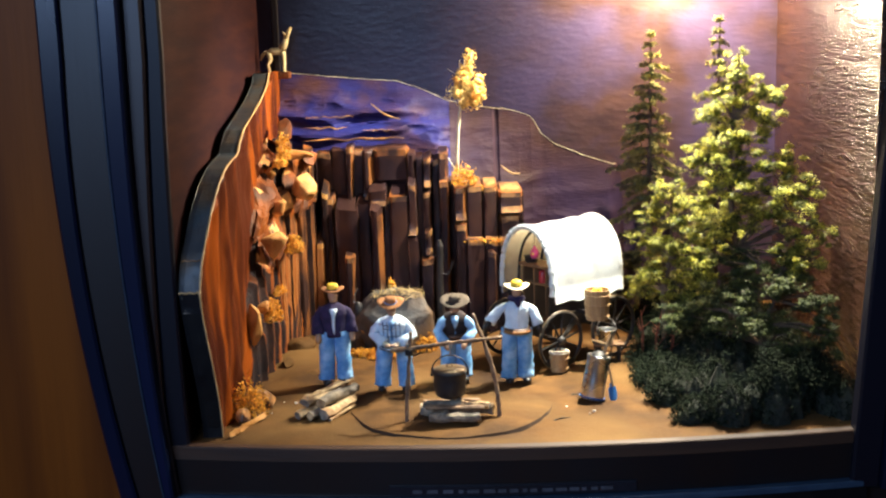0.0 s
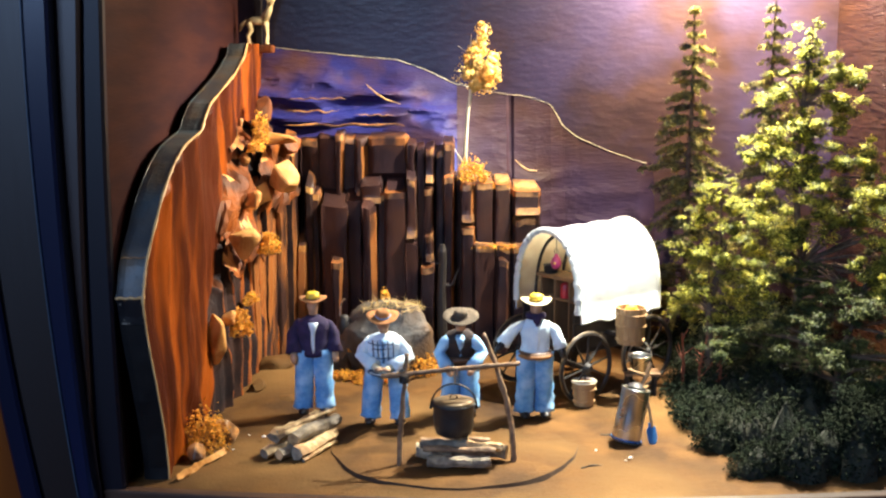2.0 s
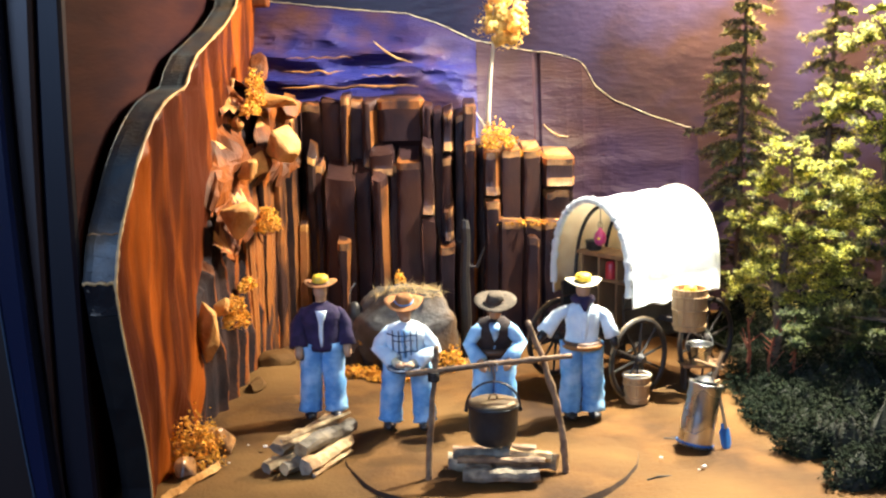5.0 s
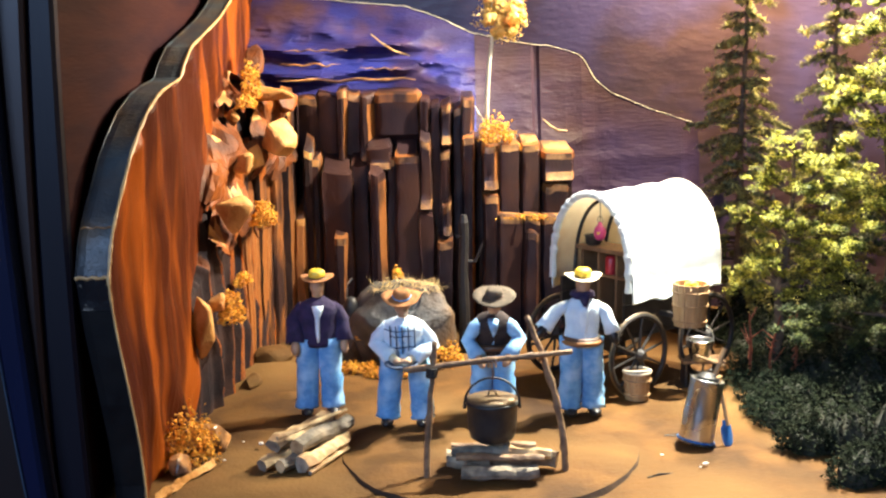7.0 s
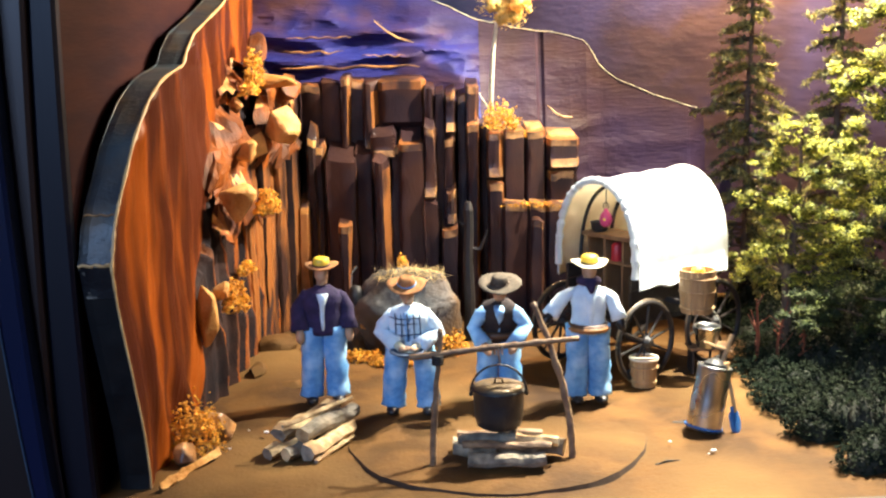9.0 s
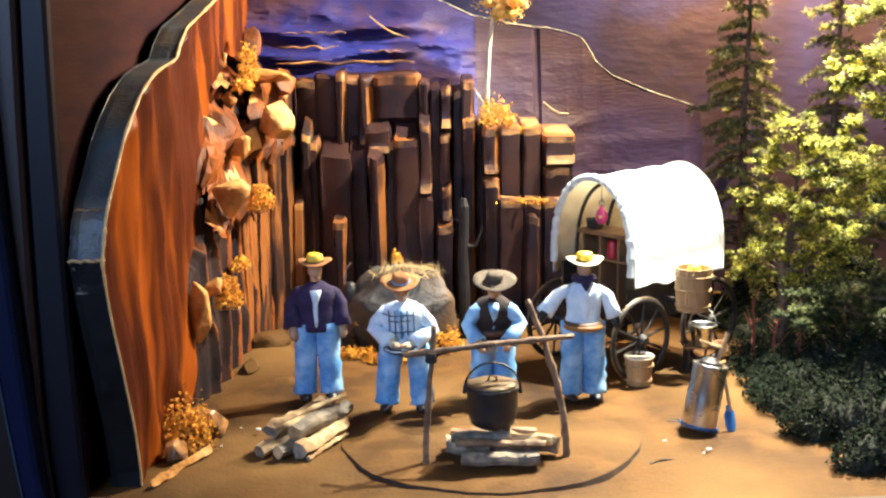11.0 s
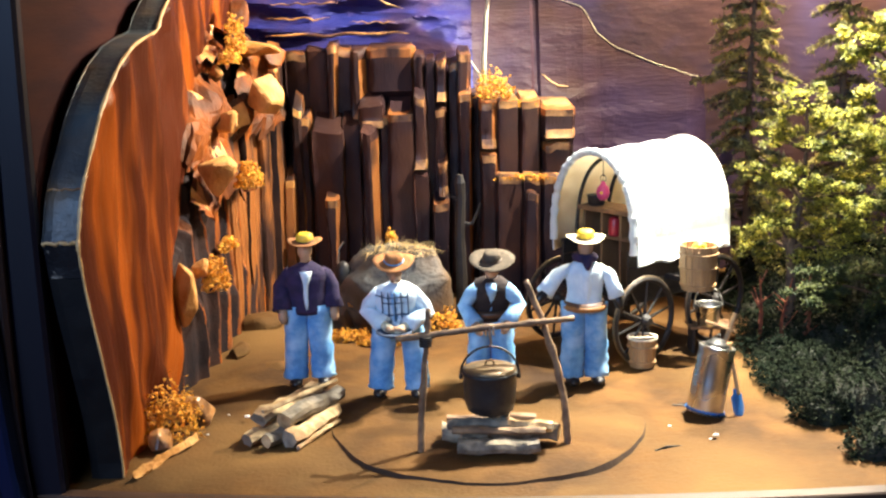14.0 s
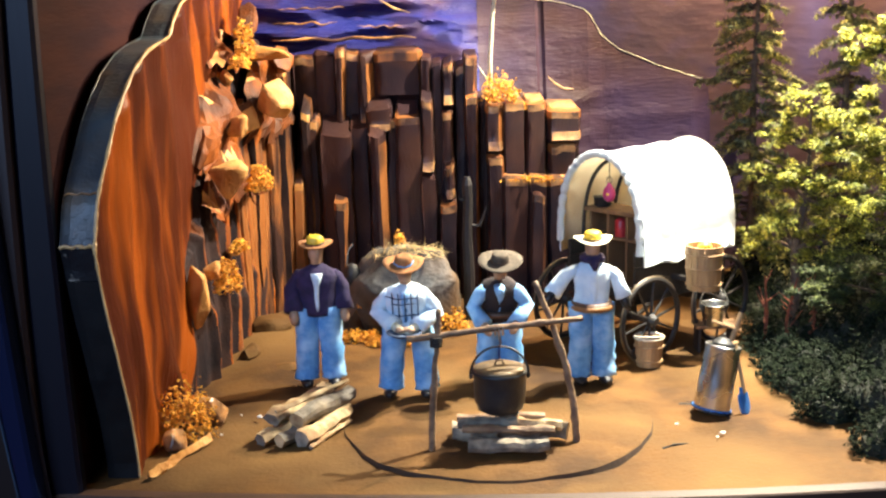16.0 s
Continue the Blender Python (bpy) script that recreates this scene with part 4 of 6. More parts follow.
def leaf_tree(base, top, clusters, seed, label, n=260, size=0.0062, mat=None):
    rng = random.Random(seed)
    tree = thing("tree", label, "tree", at=base)
    b = Vector(base)
    bm = bmesh.new()
    stem = [Vector((0, 0, -0.004)).lerp(Vector(top) - b, t) + Vector((rng.uniform(-0.006, 0.006), rng.uniform(-0.006, 0.006), 0)) * (t > 0) for t in (0, 0.2, 0.4, 0.6, 0.8, 1)]
    tube(bm, stem, [0.0062, 0.0054, 0.0046, 0.0036, 0.0024, 0.0012], 8, wob=0.12, rng=rng)
    for c, r in clusters:
        e = Vector(c) - b
        s = min(stem, key=lambda q: (q - e).length + max(0, q.z - e.z) * 4)
        for k in range(3):
            e2 = e + Vector((rng.uniform(-0.7, 0.7) * r[0], rng.uniform(-0.7, 0.7) * r[1], rng.uniform(-0.5, 0.7) * r[2]))
            mid_ = s.lerp(e2, 0.55) + Vector((0, 0, 0.006))
            tube(bm, [s, mid_, e2], [0.0024, 0.0016, 0.0005], 5, rng=rng)
    part("trunk", bm, TRUNK, tree, "thin brown trunk and limbs")
    bm = bmesh.new()
    for c, r in clusters:
        vol = (r[0] * r[1] * r[2]) ** (1 / 3) / 0.04
        # each clump is made of several smaller sprays
        for k in range(24):
            d = Vector((rng.gauss(0, 1), rng.gauss(0, 1), rng.gauss(0, 1))).normalized() * rng.uniform(0.25, 1.12)
            cc = Vector(c) - b + Vector((d.x * r[0], d.y * r[1], d.z * r[2]))
            f = rng.uniform(0.10, 0.36)
            leafy(bm, cc, (r[0] * f, r[1] * f, r[2] * f * 0.7), int(n * vol * vol * rng.uniform(0.16, 0.46)), size, rng, 0.1, hollow=0.15)
    part("crown", bm, mat or LEAF, tree, "crown of small bright green leaves")
    return tree


leaf_tree((0.50, 0.27, 0.0), (0.497, 0.285, 0.485), [((0.497, 0.285, 0.465), (0.022, 0.022, 0.034)), ((0.515, 0.28, 0.43), (0.034, 0.03, 0.03)), ((0.485, 0.285, 0.405), (0.036, 0.034, 0.034)), ((0.535, 0.27, 0.395), (0.04, 0.036, 0.034)),
          ((0.555, 0.26, 0.425), (0.02, 0.02, 0.018)), ((0.50, 0.27, 0.355), (0.05, 0.045, 0.034)), ((0.45, 0.285, 0.335), (0.034, 0.034, 0.03)), ((0.545, 0.25, 0.325), (0.045, 0.042, 0.036)), ((0.49, 0.25, 0.295), (0.055, 0.05, 0.036)),
          ((0.575, 0.20, 0.285), (0.034, 0.04, 0.034)), ((0.535, 0.20, 0.26), (0.05, 0.045, 0.034)), ((0.585, 0.16, 0.235), (0.024, 0.035, 0.03)), ((0.47, 0.24, 0.235), (0.05, 0.045, 0.034)), ((0.56, 0.16, 0.195), (0.034, 0.045, 0.034))], 3,
          "bushy bright green model tree at the case side", 560, 0.0040)
leaf_tree((0.415, 0.38, 0.0), (0.42, 0.37, 0.27), [((0.42, 0.37, 0.262), (0.03, 0.028, 0.026)), ((0.395, 0.38, 0.235), (0.032, 0.03, 0.026)), ((0.445, 0.345, 0.235), (0.036, 0.032, 0.03)), ((0.385, 0.375, 0.195), (0.028, 0.03, 0.026)), ((0.43, 0.35, 0.19), (0.045, 0.04, 0.032)),
          ((0.40, 0.37, 0.15), (0.034, 0.034, 0.028)), ((0.46, 0.31, 0.165), (0.045, 0.04, 0.034)), ((0.435, 0.34, 0.125), (0.05, 0.035, 0.03)), ((0.475, 0.36, 0.24), (0.045, 0.04, 0.04)),
          ((0.50, 0.36, 0.19), (0.05, 0.04, 0.04)), ((0.385, 0.40, 0.11), (0.03, 0.03, 0.025))], 4, "low bushy green model tree beside the cart", 460, 0.0037)
leaf_tree((0.51, 0.17, 0.0), (0.53, 0.16, 0.17), [((0.53, 0.15, 0.165), (0.045, 0.045, 0.03)), ((0.49, 0.19, 0.15), (0.045, 0.045, 0.032)), ((0.57, 0.11, 0.14), (0.03, 0.045, 0.03)), ((0.50, 0.14, 0.115), (0.055, 0.045, 0.03)), ((0.45, 0.22, 0.12), (0.04, 0.04, 0.03)), ((0.43, 0.29, 0.085), (0.045, 0.04, 0.03)), ((0.47, 0.24, 0.075), (0.05, 0.04, 0.03)), ((0.55, 0.13, 0.085), (0.045, 0.045, 0.03)), ((0.56, 0.19, 0.19), (0.035, 0.04, 0.035)), ((0.50, 0.23, 0.19), (0.045, 0.04, 0.03)), ((0.58, 0.08, 0.10), (0.025, 0.03, 0.03))], 5,
          "dense dark green model bush near the sill", 460, 0.0043, DARK_LEAF)


def pine(base, height, spread, seed, label):
    rng = random.Random(seed)
    tree = thing("pine_tree", label, "tree", at=base)
    bm = bmesh.new()
    tube(bm, [(rng.uniform(-0.003, 0.003), rng.uniform(-0.003, 0.003), height * t - 0.004) for t in (0, 0.25, 0.5, 0.75, 1)], [0.0065, 0.0052, 0.004, 0.0028, 0.0012], 8, wob=0.1, rng=rng)
    crown = bmesh.new()
    tiers = 27
    for k in range(tiers):
        t = k / (tiers - 1)
        reach = (spread * (1 - t) ** 0.8 + 0.006) * rng.uniform(0.72, 1.18)
        for _ in range(rng.randint(5, 9) if t < 0.85 else 6):
            z = height * (0.08 + 0.90 * t) + rng.uniform(-0.011, 0.011) * (1 - t)
            a = rng.uniform(0, 2 * math.pi)
            L = reach * rng.uniform(0.45, 1.3)
            tip = Vector((math.cos(a) * L, math.sin(a) * L, z - L * rng.uniform(0.05, 0.45)))
            root = Vector((0, 0, z))
            mid_ = root.lerp(tip, 0.5) + Vector((0, 0, L * 0.06))
            tube(bm, [root, mid_, tip], [0.0016, 0.001, 0.0004], 4, rng=rng)
            steps = max(3, int(L / 0.004))
            for s in range(steps):
                q = (s + 0.5) / steps
                p = root.lerp(mid_, q * 2) if q < 0.5 else mid_.lerp(tip, q * 2 - 1)
                if q < 0.2:
                    continue
                for _n in range(17):
                    d = Vector((math.cos(a) + rng.uniform(-1.2, 1.2), math.sin(a) + rng.uniform(-1.2, 1.2), rng.uniform(-0.8, 0.6))).normalized()
                    l = rng.uniform(0.004, 0.0105)
                    w = d.cross(Vector((0, 0, 1))).normalized() * 0.0019
                    p2 = p + Vector((rng.uniform(-1, 1), rng.uniform(-1, 1), rng.uniform(-1, 1))) * 0.0034
                    crown.faces.new([crown.verts.new(v) for v in (p2 - w, p2 + w, p2 + d * l)])
    part("trunk", bm, TRUNK, tree, "slim brown trunk and boughs")
    part("crown", crown, NEEDLE, tree, "tiers of drooping dark green needles")


pine((0.434, 0.640, 0.0), 0.530, 0.108, 21, "tall slim dark green model pine against the back wall")
pine((0.556, 0.640, 0.0), 0.552, 0.090, 22, "tall slim dark green model pine behind the leafy tree")

# low dark ground cover that spills over the ground
bm = bmesh.new()
rng = random.Random(9)
for _ in range(200):
    t = rng.random()
    y = 0.028 + 0.60 * t
    xl = lerp_table([(0.0, 0.372), (0.10, 0.335), (0.20, 0.345), (0.35, 0.36), (0.45, 0.385), (0.65, 0.36)], y)
    x = xl + (0.585 - xl) * rng.random() ** 1.1
    h = 0.012 + 0.05 * min(1, (x - xl) / 0.09) * rng.uniform(0.5, 1.0)
    blob(bm, (x + 0.016, y, h * 0.3), (0.020, 0.020, h * 0.85), 1, 1, 0.3, 2, x * 30)
    leafy(bm, (x + 0.012, y, h * 0.55), (rng.uniform(0.022, 0.036), rng.uniform(0.020, 0.032), h), 420, 0.0046, rng, hollow=0.6)
thing("ground_cover", "dense dark green low shrub cover beside the clearing", "shrubs", bm, [SHRUB, DARK_EARTH], kind="stuff")
bm = bmesh.new()
for _ in range(26):
    leafy(bm, (rng.uniform(0.47, 0.585), rng.uniform(0.03, 0.10), rng.uniform(0.03, 0.085)), (0.022, 0.022, 0.018), 240, 0.0045, rng, hollow=0.2)
thing("shrub", "rounded green shrub by the sill", "shrub", bm, SHRUB, kind="stuff")

for k_, (tx, ty) in enumerate(((0.372, 0.345), (0.392, 0.33), (0.41, 0.315))):
    bm = bmesh.new()
    r_ = random.Random(300 + k_)
    stem = [Vector((tx, ty, -0.003)), Vector((tx + r_.uniform(-0.006, 0.006), ty - 0.004, 0.04)), Vector((tx + r_.uniform(-0.012, 0.012), ty - 0.008, 0.085))]
    tube(bm, stem, [0.0022, 0.0017, 0.0007], 6, rng=r_)
    for q in range(5):
        p0 = stem[0].lerp(stem[2], r_.uniform(0.3, 0.9))
        tube(bm, [p0, p0 + Vector((r_.uniform(-0.016, 0.016), r_.uniform(-0.01, 0.01), r_.uniform(0.008, 0.024)))], [0.0011, 0.0004], 5, rng=r_)
    thing("twig", "bare reddish brown twig among the shrubs", "twig", bm, RUST_TWIG, group="bare twigs")

# yellow tree on the cliff's edge
rng = random.Random(31)
ytree = thing("yellow_tree", "small yellow leaved model tree on the cliff edge", "tree", at=(0.083, 0.622, 0.262))
bm = bmesh.new()
tube(bm, [(0, 0, 0), (0.001, 0, 0.05), (0.004, 0, 0.10), (0.012, 0, 0.16), (0.018, 0, 0.22)], [0.0034, 0.003, 0.0028, 0.0022, 0.001], 8, wob=0.1, rng=rng)
for k in range(8):
    s = Vector((0.008, 0, 0.13 + 0.01 * k))
    tube(bm, [s, s + Vector((rng.uniform(-0.026, 0.026), rng.uniform(-0.02, 0.02), rng.uniform(0.012, 0.03)))], [0.0012, 0.0005], 4, rng=rng)
tube(bm, [(0, 0, 0.02), (-0.010, 0, 0.035), (-0.016, -0.002, 0.046)], [0.0016, 0.0012, 0.0006], 5, rng=rng)
part("trunk", bm, PALE_STRAW, ytree, "pale slender trunk", smooth=True)
bm = bmesh.new()
for c, r in (((0.026, 0, 0.225), 0.014), ((0.020, 0.0, 0.20), 0.018), ((0.008, 0.004, 0.185), 0.018), ((0.036, 0, 0.182), 0.020), ((0.022, -0.01, 0.168), 0.022), ((-0.002, 0, 0.160), 0.017), ((0.044, 0.0, 0.158), 0.015), ((0.020, 0, 0.145), 0.018), ((0.036, 0, 0.142), 0.013)):
    for q in range(9):
        d = Vector((rng.gauss(0, 1), rng.gauss(0, 1), rng.gauss(0, 1))).normalized() * r * rng.uniform(0.3, 0.95)
        blob(bm, Vector(c) + d, r * rng.uniform(0.22, 0.42), 0, 2, 0.7, 2.2, q * 3.3 + r * 999)
    leafy(bm, c, (r, r, r), 90, 0.0045, rng, hollow=0.5)
part("crown", bm, YELLOW_LEAF, ytree, "crown of pale yellow leaves")

# ---- coyote figure on the slab's top ----
bm = bmesh.new()
tube(bm, [(-0.016, 0, 0.034), (-0.008, 0, 0.037), (0.006, 0, 0.037), (0.014, 0, 0.041)], [0.006, 0.0082, 0.0088, 0.0075], 12, flat=0.8)
tube(bm, [(0.010, 0, 0.040), (0.017, 0, 0.052), (0.020, 0, 0.062)], [0.0075, 0.0058, 0.0045], 10)
tube(bm, [(0.018, 0, 0.060), (0.024, 0, 0.071), (0.029, 0, 0.080)], [0.0054, 0.0040, 0.0020], 10)
for s in (-1, 1):
    tube(bm, [(0.018, s * 0.003, 0.066), (0.013, s * 0.005, 0.073)], [0.0022, 0.0006], 6)
    tube(bm, [(0.012, s * 0.005, 0.036), (0.014, s * 0.0055, 0.018), (0.013, s * 0.0055, 0.001), (0.016, s * 0.0055, 0.0)], [0.0042, 0.0026, 0.0022, 0.0018], 8)
    tube(bm, [(-0.014, s * 0.005, 0.034), (-0.011, s * 0.0055, 0.022), (-0.017, s * 0.0055, 0.013), (-0.014, s * 0.0055, 0.0)], [0.0052, 0.0038, 0.0024, 0.0022], 8)
tube(bm, [(-0.018, 0, 0.038), (-0.026, 0, 0.030), (-0.030, 0, 0.020)], [0.0026, 0.0034, 0.0010], 8)
thing("coyote_statuette", "cream coloured howling coyote figure on the rock slab", "figurine", bm, CREAM, smooth=True, at=(-0.246, 0.706, 0.468))
bm = bmesh.new()
box(bm, (-0.036, -0.016, -0.012), (0.024, 0.016, 0.001), 0, 0.003)
cap = part("cap_stone", bm, ORANGE_ROCK, slab, "flat pale cap stone")
cap.matrix_local = Matrix.Translation((-0.246, 0.706, 0.4665))


# ---- toy figures, one plain mesh each ----
def figure(name, label, at, turn, spec):
    """A small cloth-dressed toy figure with a broad hat; spec names its colours and where its sleeves end."""
    mats = [spec["trousers"], spec["top"], spec["front"], SKIN, spec["hat"], spec["brim"], BOOT, spec["belt"], spec["glove"], spec.get("sleeve", spec["top"]), PLAID, NAVY, TAN_LEATHER]
    bm = bmesh.new()
    H = spec.get("height", 0.152)
    bend = spec.get("bend", 0.0)
    hip, sh = H * 0.50, H * 0.80
    st = spec.get("stance", 0.012)
    for s in (-1, 1):
        f = s * st
        pts = [(s * 0.0105, 0, hip + 0.004), (f * 0.9, -0.001, hip * 0.72), (f, -0.003, hip * 0.45), (f * 1.05, 0.0, hip * 0.2), (f * 1.08, -0.001, 0.007)]
        n0 = len(bm.verts)
        tube(bm, [Vector(pts[0]).lerp(Vector(pts[-1]), k / 12) * 0.25 + 0.75 * (Vector(pts[int(k / 3)]).lerp(Vector(pts[min(4, int(k / 3) + 1)]), (k % 3) / 3)) for k in range(13)],
             [0.0124, 0.0124, 0.0122, 0.0120, 0.0116, 0.0112, 0.0117, 0.0111, 0.0117, 0.0112, 0.0119, 0.0118, 0.0126], 18, 0, flat=0.92)
        blob(bm, (f * 1.08, -0.008, 0.0045), (0.0068, 0.0125, 0.0048), 6, 2)
    lean = lambda z: -bend * max(0, (z - hip)) / (sh - hip) * 0.028
    zs = [hip - 0.004 + (sh + 0.004 - hip) * k / 8 for k in range(9)]
    wd = spec.get("width", 1.0)
    tube(bm, [(0, lean(z), z) for z in zs], [0.0190 * wd, 0.0194 * wd, 0.0184 * wd, 0.0182 * wd, 0.0188 * wd, 0.0196 * wd, 0.0200 * wd, 0.0178 * wd, 0.0075], 20, 1, flat=0.66, side=(1, 0, 0))
    tube(bm, [(0, lean(z) - (0.0118 if 'bib' in spec else 0.0088) * wd, z) for z in zs[1:8]], spec.get('bib', [0.0026, 0.0040, 0.0046, 0.0050, 0.0054, 0.0056, 0.0050]), 12, 2, flat=1.05, side=(1, 0, 0))
    if spec.get("belted", True):
        torus(bm, (0, 0, hip + 0.003), 0.0185 * wd, 0.0034, "z", 24, 6, 7)
    for s, elbow, wrist in ((-1, spec["elbow_r"], spec["wrist_r"]), (1, spec["elbow_l"], spec["wrist_l"])):
        a = Vector((s * 0.0140 * wd, lean(sh) + 0.001, sh - 0.0075))
        e, w = Vector(elbow), Vector(wrist)
        tube(bm, [a, a.lerp(e, 0.35), a.lerp(e, 0.7), e, e.lerp(w, 0.4), e.lerp(w, 0.88)], [q * spec.get("arm", 0.86) for q in (0.0060, 0.0076, 0.0080, 0.0084, 0.0088, 0.0104)], 12, 9, flat=0.95)
        d = (w - e).normalized()
        tube(bm, [e.lerp(w, 0.84), w, w + d * 0.006, w + d * 0.010], [0.0040, 0.0046, 0.0042, 0.002], 8, 8)
    neck = Vector((0, lean(sh + 0.004) - 0.001, sh + 0.002))
    tube(bm, [neck, neck + Vector((0, -0.001, 0.008))], [0.0052, 0.005], 10, 3)
    if "scarf" in spec:
        torus(bm, neck + Vector((0, 0, 0.001)), 0.0085, 0.0042, "z", 22, 8, 11)
        tube(bm, [neck + Vector((0, -0.010, 0)), neck + Vector((0, -0.0145, -0.009))], [0.0065, 0.0015], 8, 11)
        torus(bm, (0, 0, hip + 0.001), 0.0205 * wd, 0.0028, "z", 24, 6, 12)
    hd = neck + Vector((0, -0.003 - 0.01 * bend, 0.0118))
    blob(bm, hd, (0.0075, 0.0085, 0.0102), 3, 2)
    tip = Matrix.Translation(hd + Vector((0, 0, 0.0068))) @ Matrix.Rotation(spec.get("tilt", 0.08), 4, "X")
    n0 = len(bm.verts)
    bm.verts.ensure_lookup_table()
    R = spec.get("brim_r", 0.018)
    lathe(bm, [(0.0085, 0.0), (R * 0.75, -0.0006), (R, 0.0012), (R, 0.0022), (R * 0.75, 0.0008), (0.0086, 0.0014)], 26, 5)
    lathe(bm, [(0.0088, 0.0012), (0.0086, 0.005), (0.0078, 0.0082), (0.0052, 0.0098), (0.0015, 0.0094)], 22, 4)
    torus(bm, (0, 0, 0.0022), 0.0088, 0.0008, "z", 22, 5, 7)
    bm.verts.ensure_lookup_table()
    for v in bm.verts[n0:]:
        w = 1 + 0.05 * math.sin(3 * math.atan2(v.co.y, v.co.x) + at[0] * 40)
        r_ = math.hypot(v.co.x, v.co.y)
        v.co.z += 0.0016 * (r_ / R) ** 2 * math.cos(2 * math.atan2(v.co.y, v.co.x))
        v.co = tip @ Vector((v.co.x * w, v.co.y * 0.95, v.co.z))
    # folds in the cloth
    bm.normal_update()
    for v in bm.verts:
        mi = v.link_faces[0].material_index if v.link_faces else 3
        if mi in (0, 1, 2, 9):
            v.co += v.normal * (0.0017 * noise.noise(Vector((v.co.x * 130 + at[0] * 90, v.co.y * 90, v.co.z * 150))) + 0.0007 * noise.noise(v.co * 420))
    if "stripes" in spec:
        for k in range(5):
            x_ = -0.012 + k * 0.006
            tube(bm, [(x_, lean(z) - 0.0142 * wd * (1 - (x_ / 0.03) ** 2) - 0.0012, z) for z in zs[2:8]], 0.0006, 5, 10)
        for z in (zs[3], zs[5], zs[6]):
            tube(bm, [(0.0186 * wd * math.sin(a_), lean(z) - 0.0196 * wd * 0.69 * math.cos(a_), z + 0.0006 * math.sin(a_ * 5)) for a_ in [-1.3 + 2.6 * k / 14 for k in range(15)]], 0.0006, 5, 10)
    if "dish" in spec:
        x_, y_, z_ = spec["dish"]
        lathe_at = Matrix.Translation((x_, y_, z_))
        n1 = len(bm.verts)
        lathe(bm, [(0.010, 0.0), (0.0165, 0.003), (0.017, 0.0042), (0.010, 0.002)], 18, 10)
        for k in range(3):
            blob(bm, (-0.004 + 0.005 * k, 0.002 * (k % 2), 0.0055), (0.005, 0.004, 0.003), 3, 1, 0.3, 2, k)
        bm.verts.ensure_lookup_table()
        for v in bm.verts[n1:]:
            v.co = lathe_at @ v.co
    return thing(name, label, "figurine", bm, mats, group="toy figures round the fire", smooth=True, at=pose(*at, 0, 0, turn) @ Matrix.Diagonal((1.03, 1.03, 1.03, 1)))


figure("figurine", "toy figure in navy jacket, blue jeans and straw hat", (-0.112, 0.247, 0.004), 6,
       dict(trousers=JEANS, top=NAVY, front=WHITE_CLOTH, hat=YELLOW, brim=ORANGE_FELT, belt=LEATHER, glove=SKIN, belted=False, width=1.06, brim_r=0.0168, bib=[0.0014, 0.0018, 0.0020, 0.0024, 0.0030, 0.0042, 0.0056],
            elbow_r=(-0.0240, 0.002, 0.098), wrist_r=(-0.0235, -0.010, 0.074), elbow_l=(0.0240, 0.003, 0.098), wrist_l=(0.0260, -0.004, 0.074), stance=0.0125, arm=0.98))
figure("figurine", "toy figure in pale plaid shirt holding a plate", (-0.020, 0.210, 0.003), -4,
       dict(trousers=JEANS, top=WHITE_CLOTH, front=BLUE_CLOTH, hat=ORANGE_FELT, brim=ORANGE_FELT, belt=JEANS, glove=PALE_STRAW, belted=False, height=0.140, width=1.12, brim_r=0.0192, bend=0.35, tilt=0.28,
            elbow_r=(-0.029, -0.006, 0.084), wrist_r=(-0.008, -0.026, 0.074), elbow_l=(0.029, -0.006, 0.084), wrist_l=(0.008, -0.027, 0.073), stance=0.0165, stripes=1, dish=(0, -0.034, 0.068)))
figure("figurine", "toy figure in dark vest and pale blue shirt bending", (0.072, 0.25, 0.003), 0,
       dict(trousers=JEANS, top=VEST, front=BLUE_CLOTH, sleeve=BLUE_CLOTH, hat=DARK_FELT, brim=DARK_FELT, belt=LEATHER, glove=SKIN, height=0.135, width=1.0, bib=[0.0012, 0.0016, 0.0020, 0.0026, 0.0034, 0.0046, 0.0058], brim_r=0.0212, bend=0.8, tilt=0.35,
            elbow_r=(-0.0265, -0.016, 0.080), wrist_r=(-0.015, -0.036, 0.064), elbow_l=(0.0265, -0.016, 0.081), wrist_l=(0.014, -0.036, 0.065), stance=0.012))
figure("figurine", "toy figure in white shirt, navy scarf and pale hat", (0.165, 0.236, 0.003), 4,
       dict(trousers=JEANS, top=WHITE_CLOTH, front=WHITE_CLOTH, hat=YELLOW, brim=PALE_STRAW, belt=LEATHER, glove=BOOT, width=0.94, brim_r=0.0185, height=0.153, scarf=1, arm=0.82,
            elbow_r=(-0.026, -0.003, 0.109), wrist_r=(-0.043, -0.013, 0.092), elbow_l=(0.0235, 0.0, 0.106), wrist_l=(0.0315, -0.006, 0.083), stance=0.0115))
# ---- fire and cooking frame ----
def log(bm, a, b, r, seed, mi=0, seg=9, end=None):
    rng = random.Random(seed)
    a, b = Vector(a), Vector(b)
    n = 7
    pts = [a.lerp(b, k / n) + Vector((rng.uniform(-1, 1), rng.uniform(-1, 1), rng.uniform(-1, 1))) * r * 0.14 for k in range(n + 1)]
    fs = tube(bm, pts, [r * rng.uniform(0.88, 1.1) for _ in pts], seg, mi, wob=0.12 if seg > 6 else 0.2, rng=rng, flat=rng.uniform(0.75, 1.0))
    if end is not None:
        fs[-1].material_index = fs[-2].material_index = end


